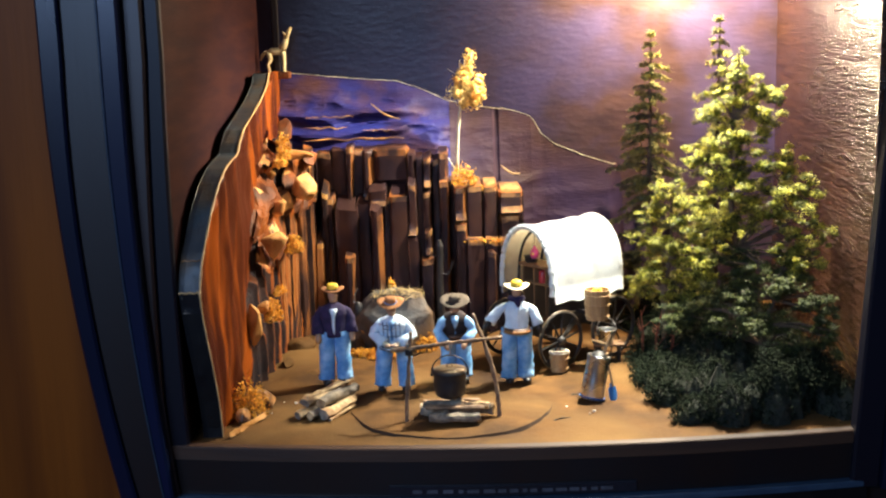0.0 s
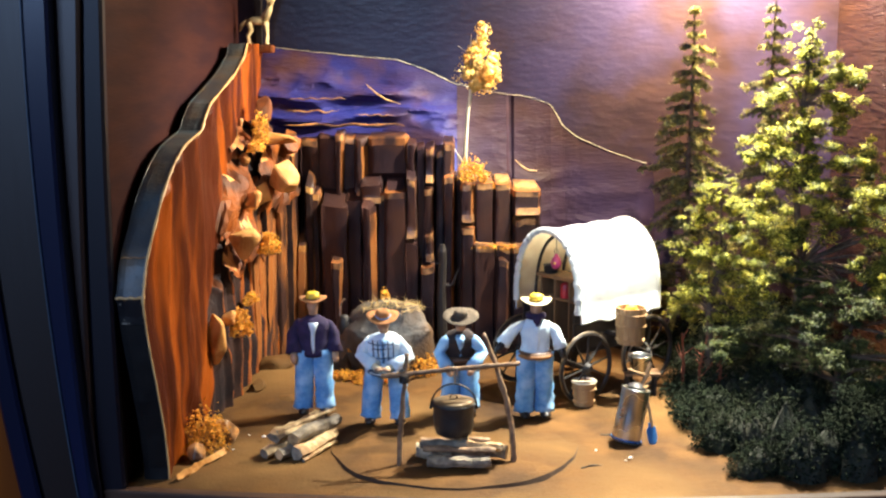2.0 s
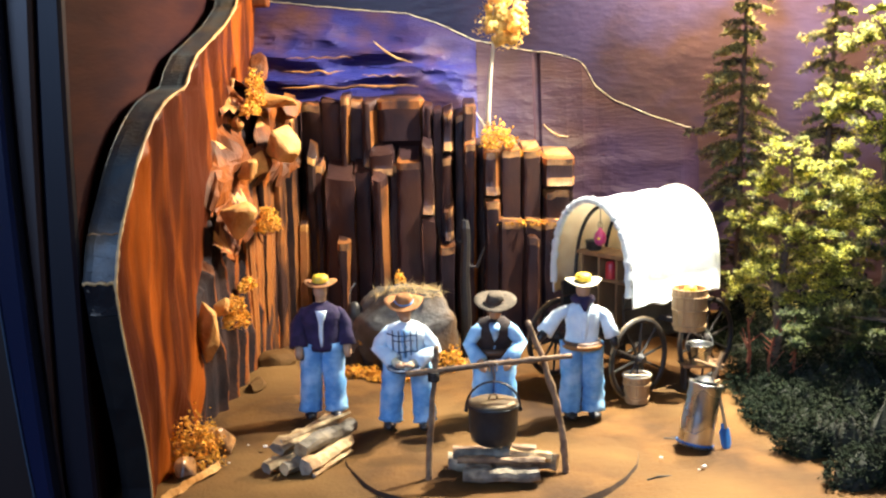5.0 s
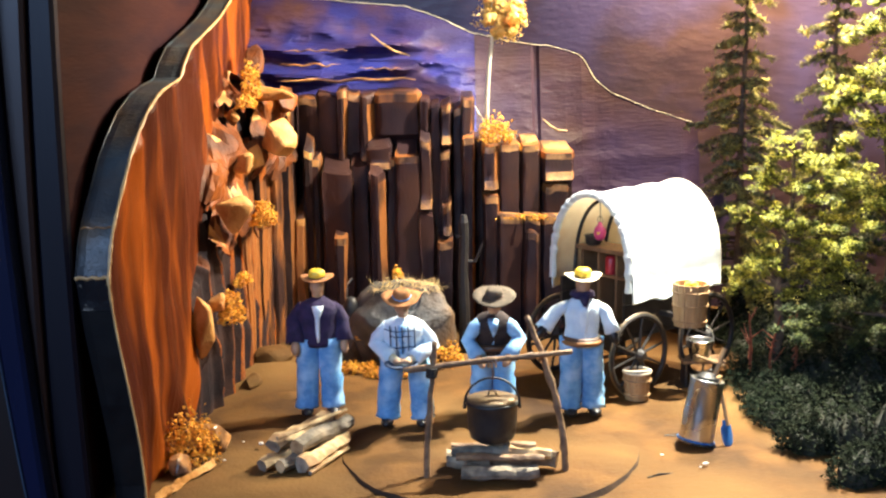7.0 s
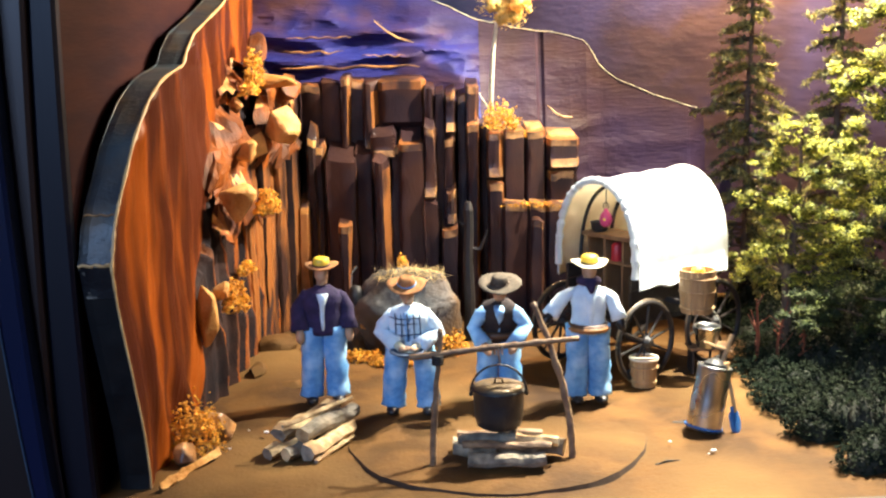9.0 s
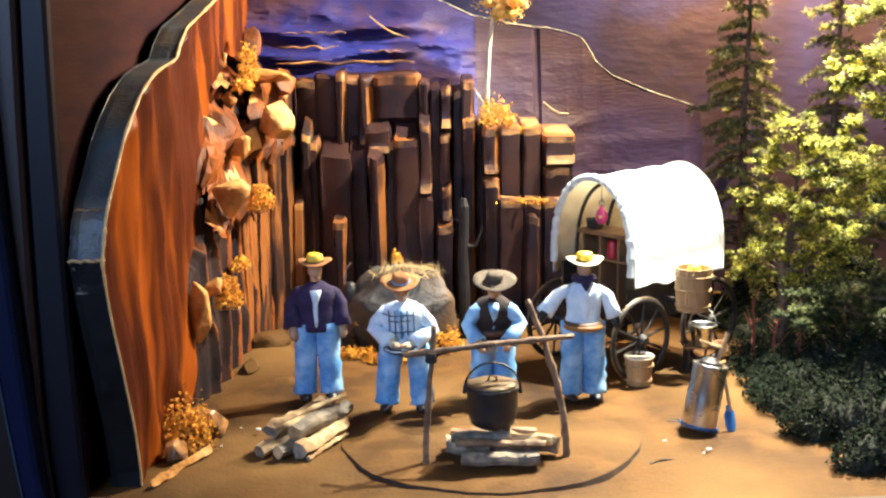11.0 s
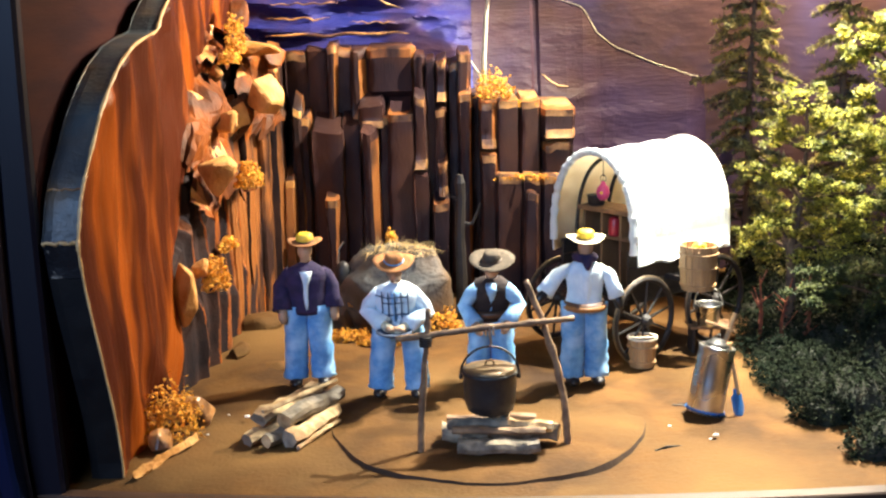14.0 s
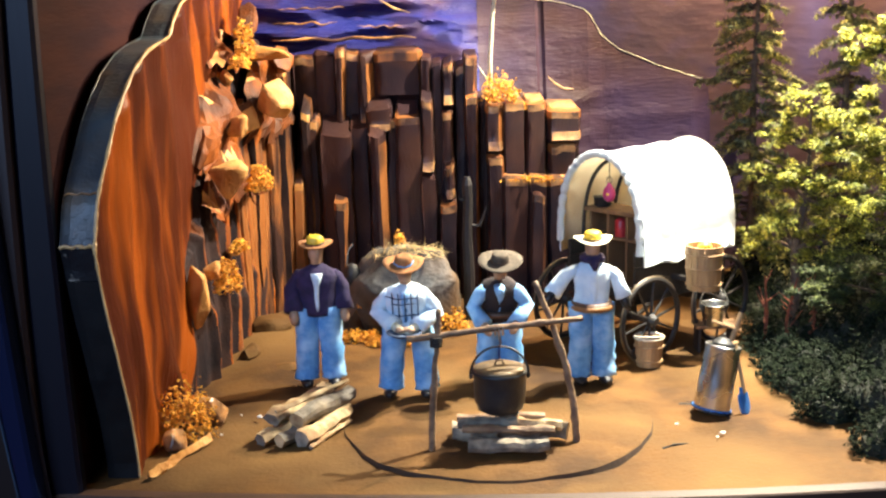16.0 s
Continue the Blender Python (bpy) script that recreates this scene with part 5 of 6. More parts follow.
def branch(name, label, pts, r0, r1, seed, mat=None, knots=4):
    rng = random.Random(seed)
    bm = bmesh.new()
    pts = [Vector(p) for p in pts]
    out, rad = [], []
    for k in range(25):
        t = k / 24 * (len(pts) - 1)
        i = min(int(t), len(pts) - 2)
        p = pts[i].lerp(pts[i + 1], t - i)
        out.append(p + Vector((rng.uniform(-1, 1), rng.uniform(-1, 1), 0)) * 0.0005)
        rad.append((r0 + (r1 - r0) * k / 24) * rng.uniform(0.9, 1.12))
    for _ in range(knots):
        rad[rng.randrange(3, 22)] *= 1.35
    tube(bm, out, rad, 10, wob=0.06, rng=rng)
    return thing(name, label, "branch", bm, mat or BRANCH, smooth=True)


branch("post_branch", "upright dark twig post of the cooking frame", [(0.002, 0.060, -0.004), (0.0045, 0.063, 0.045), (0.0085, 0.066, 0.09), (0.0115, 0.069, 0.127)], 0.0030, 0.0023, 51)
branch("post_branch", "crooked pale twig post leaning over the fire", [(0.130, 0.072, -0.004), (0.129, 0.075, 0.03), (0.122, 0.082, 0.07), (0.110, 0.088, 0.108), (0.096, 0.096, 0.143)], 0.0033, 0.0025, 52)
branch("cross_branch", "straight tan twig laid across the cooking frame", [(-0.017, 0.066, 0.1015), (0.06, 0.070, 0.109), (0.136, 0.078, 0.1135)], 0.0028, 0.0025, 53, knots=1)
bm = bmesh.new()
for k in range(4):
    torus(bm, (0.0085, 0.0655, 0.096 + 0.0022 * k), 0.0046, 0.0011, "z", 14, 6)
thing("lashing", "dark cord lashing on the twig post", "cord", bm, DARK_WOOD)
pot = thing("cooking_pot", "black iron cooking pot hung over the fire", "pot", at=Matrix.Translation((0.063, 0.072, 0.0330)) @ Matrix.Diagonal((0.93, 0.93, 0.93, 1)))
bm = bmesh.new()
lathe(bm, [(0.004, 0.0), (0.016, 0.0004), (0.0215, 0.004), (0.0238, 0.012), (0.0245, 0.024), (0.0245, 0.036), (0.0258, 0.038), (0.0258, 0.041), (0.024, 0.0412), (0.022, 0.039)], 32)
part("body", bm, IRON, pot, smooth=True)
bm = bmesh.new()
lathe(bm, [(0.0245, 0.0405), (0.0252, 0.0425), (0.020, 0.0445), (0.010, 0.0458), (0.002, 0.046)], 32)
tube(bm, [(-0.004, 0, 0.046), (-0.003, 0, 0.050), (0.003, 0, 0.050), (0.004, 0, 0.046)], 0.001, 6)
part("lid", bm, LID, pot, "dull brownish iron lid", smooth=True)
bm = bmesh.new()
torus(bm, (0, 0, 0.036), 0.0272, 0.0011, "y", 28, 6, arc=0.5)
for s in (-1, 1):
    blob(bm, (s * 0.0268, 0, 0.035), (0.0024, 0.003, 0.0034), 0, 1)
part("bail", bm, IRON, pot, "curved iron wire bail")
bm = bmesh.new()
tube(bm, [(0, 0, 0.0632), (0.0015, 0, 0.066), (0.001, 0, 0.070), (0, 0, 0.0755)], 0.0010, 6)
torus(bm, (0.0, 0, 0.0792), 0.0048, 0.0010, "x", 16, 6)
torus(bm, (0.0035, 0, 0.0792), 0.0048, 0.0010, "x", 16, 6)
torus(bm, (-0.0035, 0, 0.0792), 0.0048, 0.0010, "x", 16, 6)
part("hook", bm, TIN, pot, "bright wire hook")


def heap(name, label, logs, group=""):
    ob = thing(name, label, "logs")
    for a, b, r, s, m, lab in logs:
        bm = bmesh.new()
        log(bm, a, b, r, s, 0, 6 if m is SPLIT else 10, 1)
        part("log", bm, [m, SPLIT if m is BARK else BARK], ob, lab)
    return ob


heap("fire_logs", "grey bark logs laid for the fire", [
    ((0.034, 0.044, 0.0125), (0.102, 0.044, 0.0125), 0.0085, 61, BARK, "thick grey log with checked bark"),
    ((0.020, 0.080, 0.012), (0.060, 0.074, 0.013), 0.0085, 62, BARK, ""), ((0.060, 0.082, 0.013), (0.122, 0.072, 0.013), 0.008, 63, BARK, ""),
    ((0.026, 0.066, 0.024), (0.078, 0.064, 0.026), 0.0058, 64, BARK, ""), ((0.062, 0.068, 0.0255), (0.116, 0.058, 0.0235), 0.0052, 65, SPLIT, ""),
    ((0.030, 0.052, 0.0245), (0.108, 0.047, 0.024), 0.0042, 66, BRANCH, "thin pale stick"), ((0.026, 0.096, 0.018), (0.104, 0.092, 0.020), 0.0045, 67, BRANCH, "")])
bm = bmesh.new()
blob(bm, (0, 0, 0.004), (0.0055, 0.005, 0.0055), 0, 2, 0.4, 1.5, 3.0)
blob(bm, (0.007, 0, 0.002), (0.005, 0.004, 0.0026), 0, 2, 0.4, 1.5, 5.0)
thing("pale_stone", "small grey stone resting on the fire logs", "stone", bm, TIN, at=(0.068, 0.066, 0.030))
heap("wood_pile", "pile of split pale firewood on the ground", [
    ((-0.150, 0.083, 0.008), (-0.105, 0.150, 0.009), 0.0075, 71, SPLIT, ""), ((-0.132, 0.078, 0.007), (-0.088, 0.146, 0.009), 0.0065, 72, BARK, "dark bark log"),
    ((-0.112, 0.078, 0.0085), (-0.078, 0.146, 0.010), 0.0085, 73, SPLIT, ""), ((-0.143, 0.098, 0.0215), (-0.098, 0.170, 0.023), 0.0095, 74, SPLIT, "broad pale split log"),
    ((-0.118, 0.090, 0.0225), (-0.076, 0.158, 0.024), 0.0085, 75, BARK, ""), ((-0.136, 0.090, 0.031), (-0.076, 0.150, 0.039), 0.0026, 76, SPLIT, "thin pale stick"),
    ((-0.105, 0.074, 0.003), (-0.075, 0.140, 0.003), 0.0024, 77, SPLIT, "thin pale stick")])

# ---- boulder, dead sapling, odds and ends ----
bm = bmesh.new()
shard(bm, (0.072, 0.050, 0.072), 88, 60)
bmesh.ops.triangulate(bm, faces=bm.faces)
bmesh.ops.subdivide_edges(bm, edges=bm.edges, cuts=2, use_grid_fill=True)
for v in bm.verts:
    v.co += v.co.normalized() * 0.006 * noise.fractal(v.co * 45, 0.8, 2.0, 3)
    v.co.z = max(-0.036, min(v.co.z, 0.064)) + 0.034
thing("boulder", "large grey brown boulder with dry grass on top", "rock", bm, BOULDER, smooth=True, at=Matrix.Translation((-0.034, 0.470, 0.0)) @ Matrix.Diagonal((1.1, 1.0, 1.0, 1)))
bm = bmesh.new()
rng = random.Random(14)
for _ in range(420):
    a, q = rng.uniform(0, 6.28), rng.random() ** 0.5
    p = Vector((math.cos(a) * q * 0.042, math.sin(a) * q * 0.03, 0.0))
    p.z = -0.010 * q * q
    d = Vector((rng.uniform(-1, 1), rng.uniform(-1, 0.6), rng.uniform(-0.25, 0.35))).normalized() * rng.uniform(0.010, 0.022)
    w = d.cross(Vector((0, 0, 1))).normalized() * 0.0006
    bm.faces.new([bm.verts.new(v) for v in (p - w, p + w, p + d)])
thing("dry_grass", "pale dry grass strewn over the boulder's top", "grass", bm, HAY, kind="stuff", at=(-0.022, 0.462, 0.101))
bm = bmesh.new()
tube(bm, [(0, 0, -0.005), (0.001, 0, 0.05), (-0.001, 0, 0.10), (0.001, 0, 0.15), (0.0, 0, 0.168), (0, 0, 0.178)], [0.0078, 0.0072, 0.0066, 0.0062, 0.0068, 0.004], 9, wob=0.1, rng=rng)
for z, dx, dz in ((0.118, 0.024, 0.024), (0.150, -0.012, 0.004)):
    tube(bm, [(0, 0, z), (dx * 0.6, -0.003, z), (dx, -0.004, z + dz)], [0.003, 0.0022, 0.0012], 7, wob=0.1, rng=rng)
thing("dead_sapling", "black bare sapling stump standing before the cliff", "tree", bm, DARK_WOOD, at=(0.048, 0.50, 0.0))
bm = bmesh.new()
lathe(bm, [(0.010, 0), (0.012, 0.004), (0.010, 0.018), (0.007, 0.024), (0.006, 0.026), (0.002, 0.028)], 18)
tube(bm, [(0.010, 0, 0.010), (0.018, 0, 0.020)], [0.002, 0.001], 6)
kettle = thing("kettle", "small black kettle standing on the rock ledge", "kettle", bm, IRON, smooth=True, at=(-0.094, 0.47, 0.052))
bm = bmesh.new()
tube(bm, [(-0.006, 0, 0.026), (-0.004, 0, 0.044), (0.002, 0, 0.052)], [0.0012, 0.0012, 0.0016], 6)
part("handle", bm, TIN, kettle, "pale metal handle")
bm = bmesh.new()
blob(bm, (0, 0, 0.020), (0.026, 0.022, 0.032), 0, 3, 0.4, 1.6, 21.0)
thing("rock", "dark rock beside the boulder", "rock", bm, BOULDER, at=(-0.094, 0.472, 0.0))
for (x, y), r, s in (((-0.190, 0.445), (0.026, 0.030, 0.020), 1), ((-0.160, 0.30), (0.024, 0.022, 0.007), 2), ((-0.150, 0.435), (0.016, 0.016, 0.012), 3), ((-0.200, 0.36), (0.014, 0.024, 0.010), 4), ((-0.212, 0.148), (0.022, 0.016, 0.022), 5), ((-0.226, 0.085), (0.012, 0.018, 0.014), 6)):
    bm = bmesh.new()
    shard(bm, r, s * 51, 22)
    bmesh.ops.translate(bm, verts=bm.verts, vec=(0, 0, r[2] * 0.45))
    thing("rock", "sandy brown rock lying on the ground", "rock", bm, LEDGE if s > 4 else SAND, group="rocks on the ground", at=(x, y, 0.0))
bm = bmesh.new()
strip_rows = []
for k in range(15):
    t = k / 14
    c0 = Vector((-0.233 + 0.035 * t, 0.016 + 0.085 * t, 0.002))
    wv = 0.0022 + 0.0014 * math.sin(t * 9)
    strip_rows.append([bm.verts.new(c0 + Vector((q * wv, -q * wv * 0.4, (0.006 if q == 0 else 0.0) + 0.004 * noise.noise(Vector((k * 1.7, q * 3, 2)))))) for q in (-1, -0.4, 0, 0.5, 1)])
for a_, b_ in zip(strip_rows, strip_rows[1:]):
    for q in range(4):
        bm.faces.new((a_[q], a_[q + 1], b_[q + 1], b_[q]))
thing("paper_strip", "crumpled pale strip lying along the slab's foot", "strip", bm, PALE_ROCK)
rng = random.Random(77)
for x, y, s in ((-0.162, 0.155, 0.003), (-0.163, 0.30, 0.002), (0.262, 0.084, 0.003), (0.226, 0.108, 0.0022), (-0.19, 0.11, 0.0016), (0.255, 0.075, 0.0018), (-0.18, 0.16, 0.0015)):
    bm = bmesh.new()
    blob(bm, (0, 0, 0.001), (s, s * 0.7, s * 0.5), 0, 1, 0.4, 2, x * 50)
    thing("chip", "tiny pale chip lying on the sandy ground", "chip", bm, CHIP, group="chips on the ground", at=(x, y, 0.002))

# ---- covered cart ----
U = Vector((0.785, 0.620, 0)).normalized()
V = Vector((0.620, -0.785, 0)).normalized()
CART = Matrix(((U.x, V.x, 0, 0.190), (U.y, V.y, 0, 0.350), (0, 0, 1, 0), (0, 0, 0, 1)))
cart = thing("covered_wagon", "dark wooden covered wagon with white canvas top", "wagon", at=CART)
# local axes: x along the bed, y towards the open clearing
bm = bmesh.new()
NA, NL = 46, 26
outer, inner = [], []
for layer, store in ((0.0, outer), (0.0022, inner)):
    for i in range(NL + 1):
        x = 0.152 * i / NL
        ring = []
        for k in range(NA + 1):
            a = math.pi * k / NA
            sag = 1 + 0.014 * math.cos(2 * math.pi * i / NL * 3) * (0.3 + math.sin(a))
            fold = 0.0014 * math.sin(k * 2.1 + 0.7 * i) * (i < 3) + 0.0012 * noise.noise(Vector((x * 60, a * 6, 2)))
            R = (0.0600 - layer) * sag + fold
            y, z = -R * math.cos(a), 0.0 + 0.104 * math.sin(a) ** 0.72 * (1 + (sag - 1) * 0.6) - layer
            low = 0.118 + 0.004 * noise.noise(Vector((x * 30, a, 4)))
            flare = 0.004 * (1 - math.sin(a))
            if k in (0, NA):
                z -= 0.012 + 0.004 * noise.noise(Vector((x * 45, k, 9)))
            ring.append(bm.verts.new((x - 0.006 * math.sin(a) * (i == 0), y + math.copysign(flare, y), low + z + 0.003 * x / 0.17)))
        store.append(ring)
for store, flip in ((outer, False), (inner, True)):
    for i in range(NL):
        for k in range(NA):
            q = (store[i][k], store[i][k + 1], store[i + 1][k + 1], store[i + 1][k])
            bm.faces.new(q[::-1] if flip else q).material_index = 1 if flip else 0
for i in (0, NL):
    for k in range(NA):
        bm.faces.new((outer[i][k], outer[i][k + 1], inner[i][k + 1], inner[i][k]))
for k in (0, NA):
    for i in range(NL):
        bm.faces.new((outer[i][k], outer[i + 1][k], inner[i + 1][k], inner[i][k]))
cover = part("canvas_cover", bm, [CANVAS, LINING], cart, "white stretched canvas cover with gathered rim", smooth=True)
bm = bmesh.new()
torus_pts = [(-0.003 + 0.0005 * math.sin(k * 1.9), -0.0595 * math.cos(math.pi * k / 60), 0.118 + 0.1035 * math.sin(math.pi * k / 60) ** 0.72) for k in range(61)]
tube(bm, torus_pts, [0.0042 + 0.0006 * math.sin(k * 2.1) + 0.0005 * math.sin(k * 3.7) for k in range(61)], 8)
part("gathered_rim", bm, CANVAS, cover, "gathered canvas rim")
for x in (0.028, 0.078, 0.128):
    bm = bmesh.new()
    tube(bm, [(x, -0.054 * math.cos(math.pi * k / 30), 0.108 + 0.105 * math.sin(math.pi * k / 30) ** 0.72) for k in range(31)], 0.0022, 6)
    part("hoop", bm, DARK_WOOD, cart, "bent dark wood hoop")
bm = bmesh.new()
box(bm, (0.0, -0.049, 0.060), (0.150, 0.049, 0.066), 0, 0.001)
part("bed_floor", bm, DARK_WOOD, cart)
for y in (-0.051, 0.047):
    for z in (0.066, 0.084, 0.102):
        bm = bmesh.new()
        box(bm, (0.0, y, z + 0.0005), (0.150, y + 0.004, z + 0.0175), 0, 0.0008)
        part("side_board", bm, DARK_WOOD, cart)
bm = bmesh.new()
box(bm, (0.1465, -0.046, 0.0665), (0.1505, 0.046, 0.118), 0, 0.001)
part("end_board", bm, DARK_WOOD, cart)
for x in (0.008, 0.126):
    bm = bmesh.new()
    tube(bm, [(x, -0.068, 0.046), (x, 0.068, 0.046)], 0.0035, 8)
    box(bm, (x - 0.005, -0.042, 0.046), (x + 0.005, 0.042, 0.061))
    part("axle", bm, DARK_WOOD, cart)
bm = bmesh.new()
box(bm, (-0.05, -0.004, 0.046), (0.15, 0.004, 0.053), 0, 0.001)
part("tongue", bm, WOOD, cart, "brown draught pole")


def wheel(x, y, R):
    bm = bmesh.new()
    torus(bm, (0, 0, 0), R - 0.0028, 0.0030, "y", 40, 8)
    w = part("wheel", bm, DARK_WOOD, cart, "dark spoked wagon wheel")
    w.matrix_local = Matrix.Translation((x, y, R))
    bm = bmesh.new()
    torus(bm, (0, 0, 0), R, 0.0013, "y", 40, 6)
    part("tyre", bm, LID, w, "worn metal tyre")
    bm = bmesh.new()
    tube(bm, [(0, -0.007, 0), (0, -0.003, 0), (0, 0.004, 0), (0, 0.009, 0)], [0.0045, 0.0075, 0.0070, 0.004], 14)
    part("hub", bm, DARK_WOOD, w)
    for k in range(10):
        a = 2 * math.pi * k / 10 + 0.2
        bm = bmesh.new()
        tube(bm, [(math.cos(a) * 0.006, 0, math.sin(a) * 0.006), (math.cos(a) * R * 0.55, 0, math.sin(a) * R * 0.55), (math.cos(a) * (R - 0.003), 0, math.sin(a) * (R - 0.003))], [0.0018, 0.0015, 0.0013], 6)
        part("spoke", bm, DARK_WOOD, w)


for x, y, R in ((0.008, 0.066, 0.047), (0.008, -0.066, 0.047), (0.126, 0.066, 0.050), (0.126, -0.066, 0.050)):
    wheel(x, y, R)
# chest of shelves inside, with what stands on it
chest = thing("chuck_box", "brown wooden shelf chest inside the wagon", "shelf", at=CART @ Matrix.Translation((0.030, 0, 0.066)))
for nm, lo, hi in (("top_board", (-0.012, -0.043, 0.086), (0.026, 0.043, 0.091)), ("shelf_board", (-0.004, -0.039, 0.056), (0.026, 0.039, 0.059)), ("base_board", (-0.004, -0.039, 0.0), (0.026, 0.039, 0.003)),
                   ("back_board", (0.026, -0.041, 0.0), (0.029, 0.041, 0.086))) + tuple(("upright", (-0.004, y, 0.003), (0.0258, y + 0.003, 0.0858)) for y in (-0.042, -0.016, 0.012, 0.039)):
    bm = bmesh.new()
    box(bm, lo, hi, 0, 0.0006)
    part(nm, bm, WOOD, chest)
bm = bmesh.new()
lathe(bm, [(0.007, 0), (0.0095, 0.002), (0.010, 0.010), (0.011, 0.0112), (0.009, 0.0118), (0.002, 0.013)], 18)
tube(bm, [(0.010, 0, 0.009), (0.022, 0, 0.011)], [0.0012, 0.001], 6)
thing("saucepan", "small black saucepan on the wooden chest", "pan", bm, IRON, smooth=True, at=CART @ Matrix.Translation((0.030, -0.026, 0.157)))
bm = bmesh.new()
lathe(bm, [(0.006, 0), (0.0065, 0.001), (0.0065, 0.018), (0.004, 0.021), (0.002, 0.0215)], 14)
thing("red_bottle", "small red bottle on the wagon's shelf", "bottle", bm, RED, smooth=True, at=CART @ Matrix.Translation((0.034, -0.002, 0.125)))
lan = thing("hanging_lantern", "pink lantern hanging from the wagon's hoop", "lantern", at=CART @ Matrix.Translation((0.028, -0.014, 0.164)))
bm = bmesh.new()
lathe(bm, [(0.003, 0), (0.0062, 0.003), (0.0075, 0.009), (0.0062, 0.014), (0.003, 0.018), (0.002, 0.021)], 14)
part("body", bm, PINK, lan, smooth=True)
bm = bmesh.new()
blob(bm, (-0.006, 0.003, 0.009), (0.0022, 0.0022, 0.002), 0, 1)
part("badge", bm, YELLOW, lan, "yellow spot")
bm = bmesh.new()
tube(bm, [(0, 0, 0.020), (0, 0, 0.049)], 0.0005, 5)
torus(bm, (0, 0, 0.024), 0.004, 0.0005, "x", 12, 5)
part("chain", bm, IRON, lan)


def staved(name, label, at, r0, r1, h, hoops, mat, cat, group=""):
    ob = thing(name, label, cat, at=at, group=group)
    for k in range(18):
        a0, a1 = 2 * math.pi * (k + 0.04) / 18, 2 * math.pi * (k + 0.96) / 18
        bm = bmesh.new()
        vs = []
        for z, r in ((0, r0), (h * 0.5, (r0 + r1) / 2 * 1.03), (h, r1)):
            vs.append([bm.verts.new((math.cos(a) * q, math.sin(a) * q, z)) for q, a in ((r, a0), (r * 1.012, (a0 + a1) / 2), (r, a1), (r - 0.002, a1), (r - 0.002, a0))])
        for a, b in zip(vs, vs[1:]):
            for i in range(5):
                bm.faces.new((a[i], a[(i + 1) % 5], b[(i + 1) % 5], b[i]))
        bm.faces.new(vs[0][::-1])
        bm.faces.new(vs[-1])
        part("stave", bm, mat, ob)
    for z in hoops:
        bm = bmesh.new()
        torus(bm, (0, 0, z * h), r0 + (r1 - r0) * z + 0.0009, 0.0011, "z", 28, 6)
        part("hoop", bm, BASKET, ob)
    bm = bmesh.new()
    lathe(bm, [(r0 - 0.003, 0.001), (r0 - 0.002, 0.003)], 20)
    part("bottom", bm, mat, ob)
    return ob


cask = staved("water_barrel", "tan wooden barrel strapped to the wagon's side", CART @ Matrix.Translation((0.062, 0.0925, 0.077)), 0.0172, 0.0200, 0.048, (0.12, 0.5, 0.82), BASKET, "barrel")
bm = bmesh.new()
lathe(bm, [(0.0175, 0.038), (0.0175, 0.042), (0.002, 0.045)], 20)
part("lid", bm, BASKET, cask)
bm = bmesh.new()
blob(bm, (-0.001, 0.002, 0.047), (0.009, 0.007, 0.005), 0, 2, 0.3, 2, 2)
part("filling", bm, YELLOW, cask, "orange yellow filling")
bm = bmesh.new()
box(bm, (-0.003, -0.044, 0.004), (0.003, -0.014, 0.010), 0, 0.001)
part("bracket", bm, DARK_WOOD, cask)
bucket = staved("wooden_bucket", "small tan wooden bucket on the ground", (0.233, 0.288, 0.0015), 0.0125, 0.0152, 0.031, (0.2, 0.72), BASKET, "bucket")
bm = bmesh.new()
torus(bm, (0, 0, 0.0315), 0.0150, 0.0016, "z", 26, 8)
part("rim", bm, ROPE, bucket, "pale rope rim")
bm = bmesh.new()
torus(bm, (0, 0, 0), 0.0152, 0.0012, "y", 20, 6, arc=0.5)
for v in bm.verts:
    v.co = Matrix.Translation((0, 0, 0.032)) @ Matrix.Rotation(radians(78), 4, "X") @ v.co
part("bail", bm, ROPE, bucket, "pale rope handle")

# tin pail
stool = thing("plank_stool", "low dark plank stool under the tin pail", "stool", at=(0.312, 0.350, 0.0))
for nm, lo, hi in (("seat", (-0.018, -0.016, 0.026), (0.030, 0.014, 0.0295)), ("leg", (-0.015, -0.013, -0.002), (-0.012, 0.012, 0.026)), ("leg", (0.022, -0.013, -0.002), (0.025, 0.012, 0.026))):
    bm = bmesh.new()
    box(bm, lo, hi, 0, 0.0006)
    part(nm, bm, WOOD if nm == "seat" else DARK_WOOD, stool)
pail = thing("tin_pail", "small bright tin pail with raised handle", "pail", at=(0.314, 0.341, 0.0296))
bm = bmesh.new()
lathe(bm, [(0.0108, 0.0), (0.0112, 0.001), (0.0155, 0.023), (0.0162, 0.0238), (0.0155, 0.0245), (0.0145, 0.023), (0.0104, 0.002)], 24)
part("body", bm, TIN, pail, smooth=True)
bm = bmesh.new()
torus(bm, (0, 0, 0.026), 0.0157, 0.0008, "y", 24, 6, arc=0.5)
for v in bm.verts:
    v.co.z = 0.022 + (v.co.z - 0.026) * 1.35
for s in (-1, 1):
    blob(bm, (s * 0.0155, 0, 0.021), (0.001, 0.0024, 0.0024), 0, 1)
part("bail", bm, TIN, pail)

# butter churn and shovel
TOP = Matrix.Translation((0.266, 0.146, 0.001)) @ Matrix.Rotation(radians(11), 4, "Y") @ Matrix.Rotation(radians(-6), 4, "X")
churn = thing("milk_churn", "tall tin milk churn with a wooden plunger", "churn", at=TOP)
bm = bmesh.new()
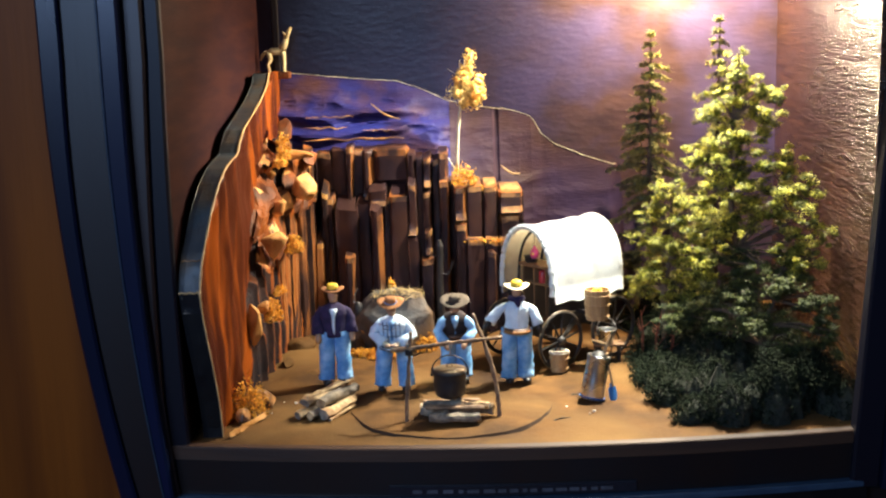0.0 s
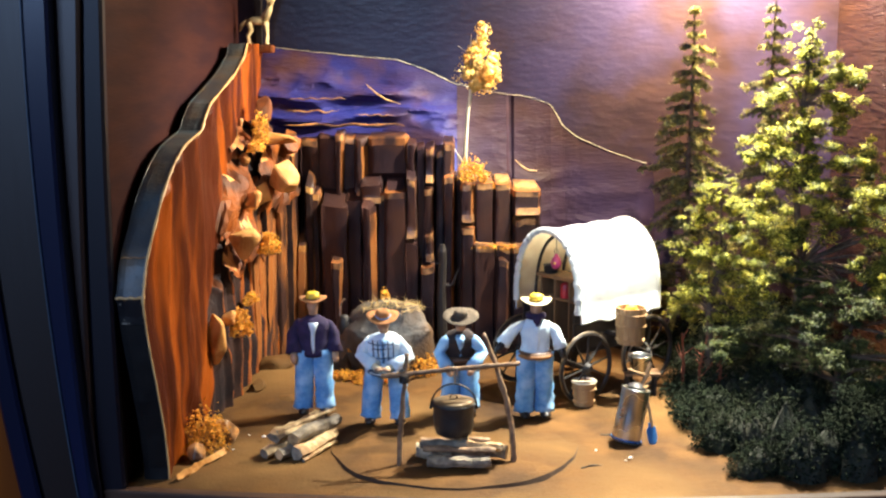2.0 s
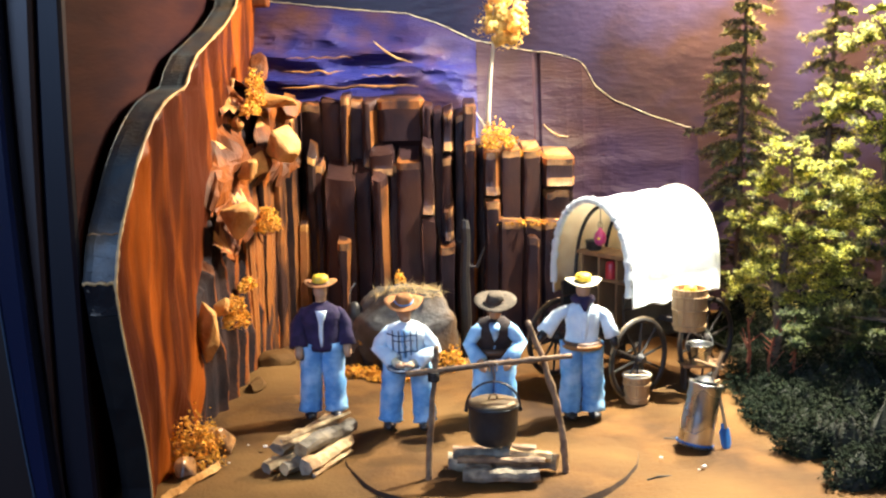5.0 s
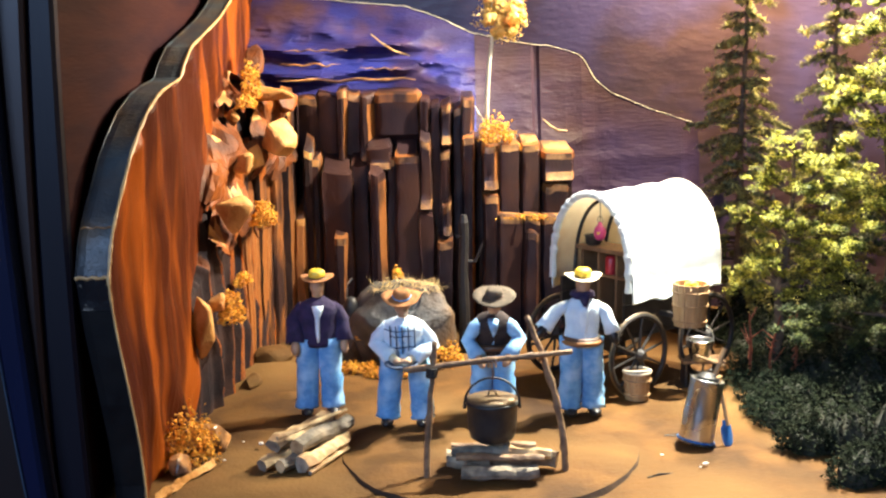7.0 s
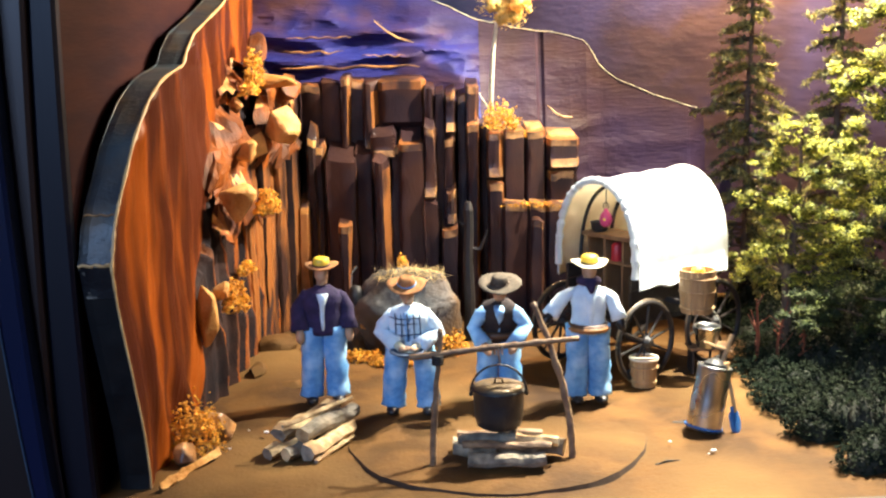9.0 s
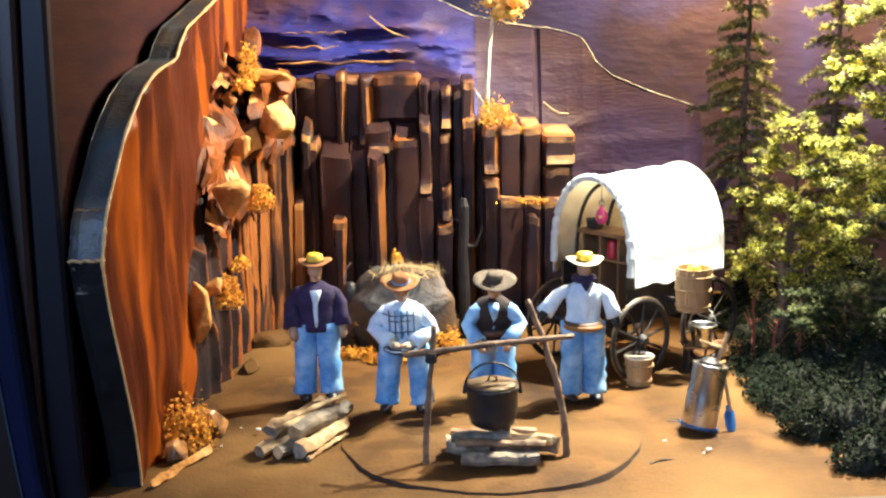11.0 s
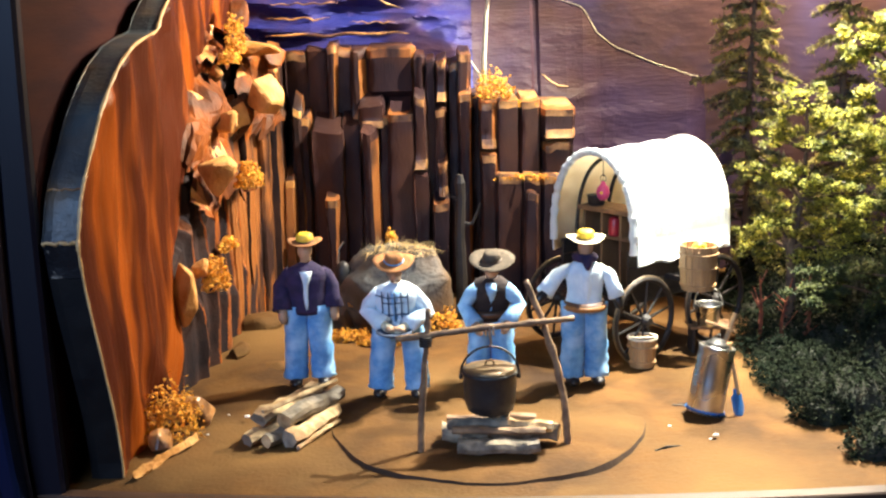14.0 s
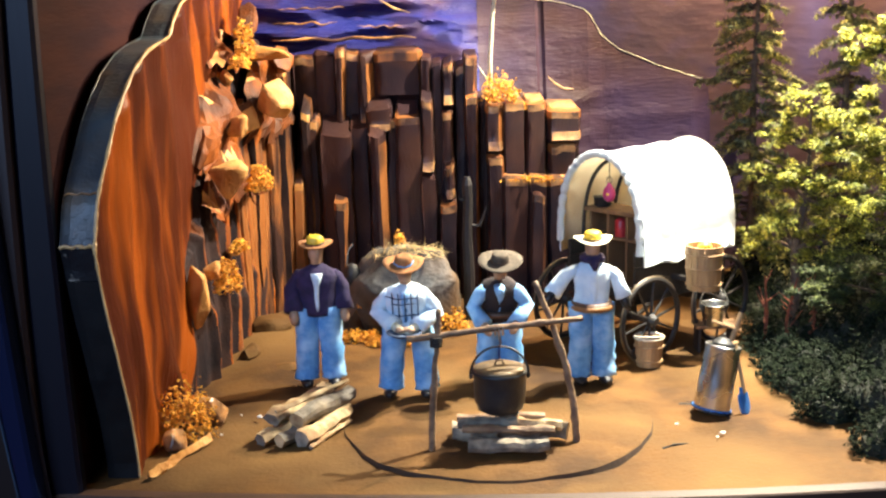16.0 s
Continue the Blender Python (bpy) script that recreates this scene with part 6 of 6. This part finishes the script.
lathe(bm, [(0.0168, 0.0), (0.0172, 0.002), (0.0168, 0.030), (0.0164, 0.060), (0.0172, 0.0625), (0.0168, 0.064), (0.012, 0.0625), (0.011, 0.058)], 30)
part("body", bm, TIN, churn, "dull tin body", smooth=True)
bm = bmesh.new()
tube(bm, [(0.004, 0, 0.056), (0.007, 0.002, 0.070), (0.0125, 0.006, 0.096)], [0.0028, 0.0026, 0.0026], 8)
tube(bm, [(-0.014, 0.006, 0.084), (0.014, 0.002, 0.080)], [0.0016, 0.0016], 6)
part("plunger", bm, BASKET, churn, "pale wooden plunger rod")
bm = bmesh.new()
lathe(bm, [(0.0118, 0.0605), (0.011, 0.066), (0.006, 0.070), (0.003, 0.071)], 20)
part("stopper", bm, IRON, churn, "black stopper")
bm = bmesh.new()
torus(bm, (0, 0, 0.003), 0.0176, 0.0013, "z", 28, 8)
part("band", bm, BLUE_PAINT, churn, "blue painted foot band")
bm = bmesh.new()
rng = random.Random(6)
for k in range(16):
    a = 2 * math.pi * k / 16 + rng.uniform(-0.15, 0.15)
    d = Vector((math.cos(a), math.sin(a), 0))
    L = rng.uniform(0.024, 0.032)
    tube(bm, [d * 0.017 + Vector((0, 0, 0.003)), d * L + Vector((0, 0, rng.uniform(-0.003, 0.003)))], [0.0008, 0.0003], 4)
part("spiky_tuft", bm, IRON, churn, "dark bristles round the foot")
sh = thing("shovel", "small shovel with blue blade leaning on the churn", "shovel", at=look((0.2995, 0.138, 0.0), (0.2880, 0.150, 0.066)) @ Matrix.Rotation(math.pi, 4, "X"))
bm = bmesh.new()
tube(bm, [(0, 0, 0.020), (0, 0, 0.068)], [0.0019, 0.0017], 8)
tube(bm, [(-0.005, 0, 0.068), (0.005, 0, 0.068)], 0.0016, 6)
part("shaft", bm, BASKET, sh, "tan wooden shaft")
bm = bmesh.new()
prof = [(0.0030, 0.026), (0.0035, 0.022), (0.0080, 0.019), (0.0086, 0.008), (0.0070, 0.002), (0.0025, 0.0)]
front, backv = [], []
for w, z in prof:
    front.append([bm.verts.new((w * k / 2, 0.0018 * (abs(k) / 2) ** 2, z)) for k in (-2, -1, 0, 1, 2)])
    backv.append([bm.verts.new((w * k / 2, 0.0018 * (abs(k) / 2) ** 2 + 0.0011, z)) for k in (-2, -1, 0, 1, 2)])
for j in range(len(prof) - 1):
    for k in range(4):
        bm.faces.new((front[j][k], front[j][k + 1], front[j + 1][k + 1], front[j + 1][k]))
        bm.faces.new((backv[j + 1][k], backv[j + 1][k + 1], backv[j][k + 1], backv[j][k]))
    for k in (0, 4):
        bm.faces.new((front[j][k], front[j + 1][k], backv[j + 1][k], backv[j][k]))
part("blade", bm, BLUE_PAINT, sh, "blue painted blade")
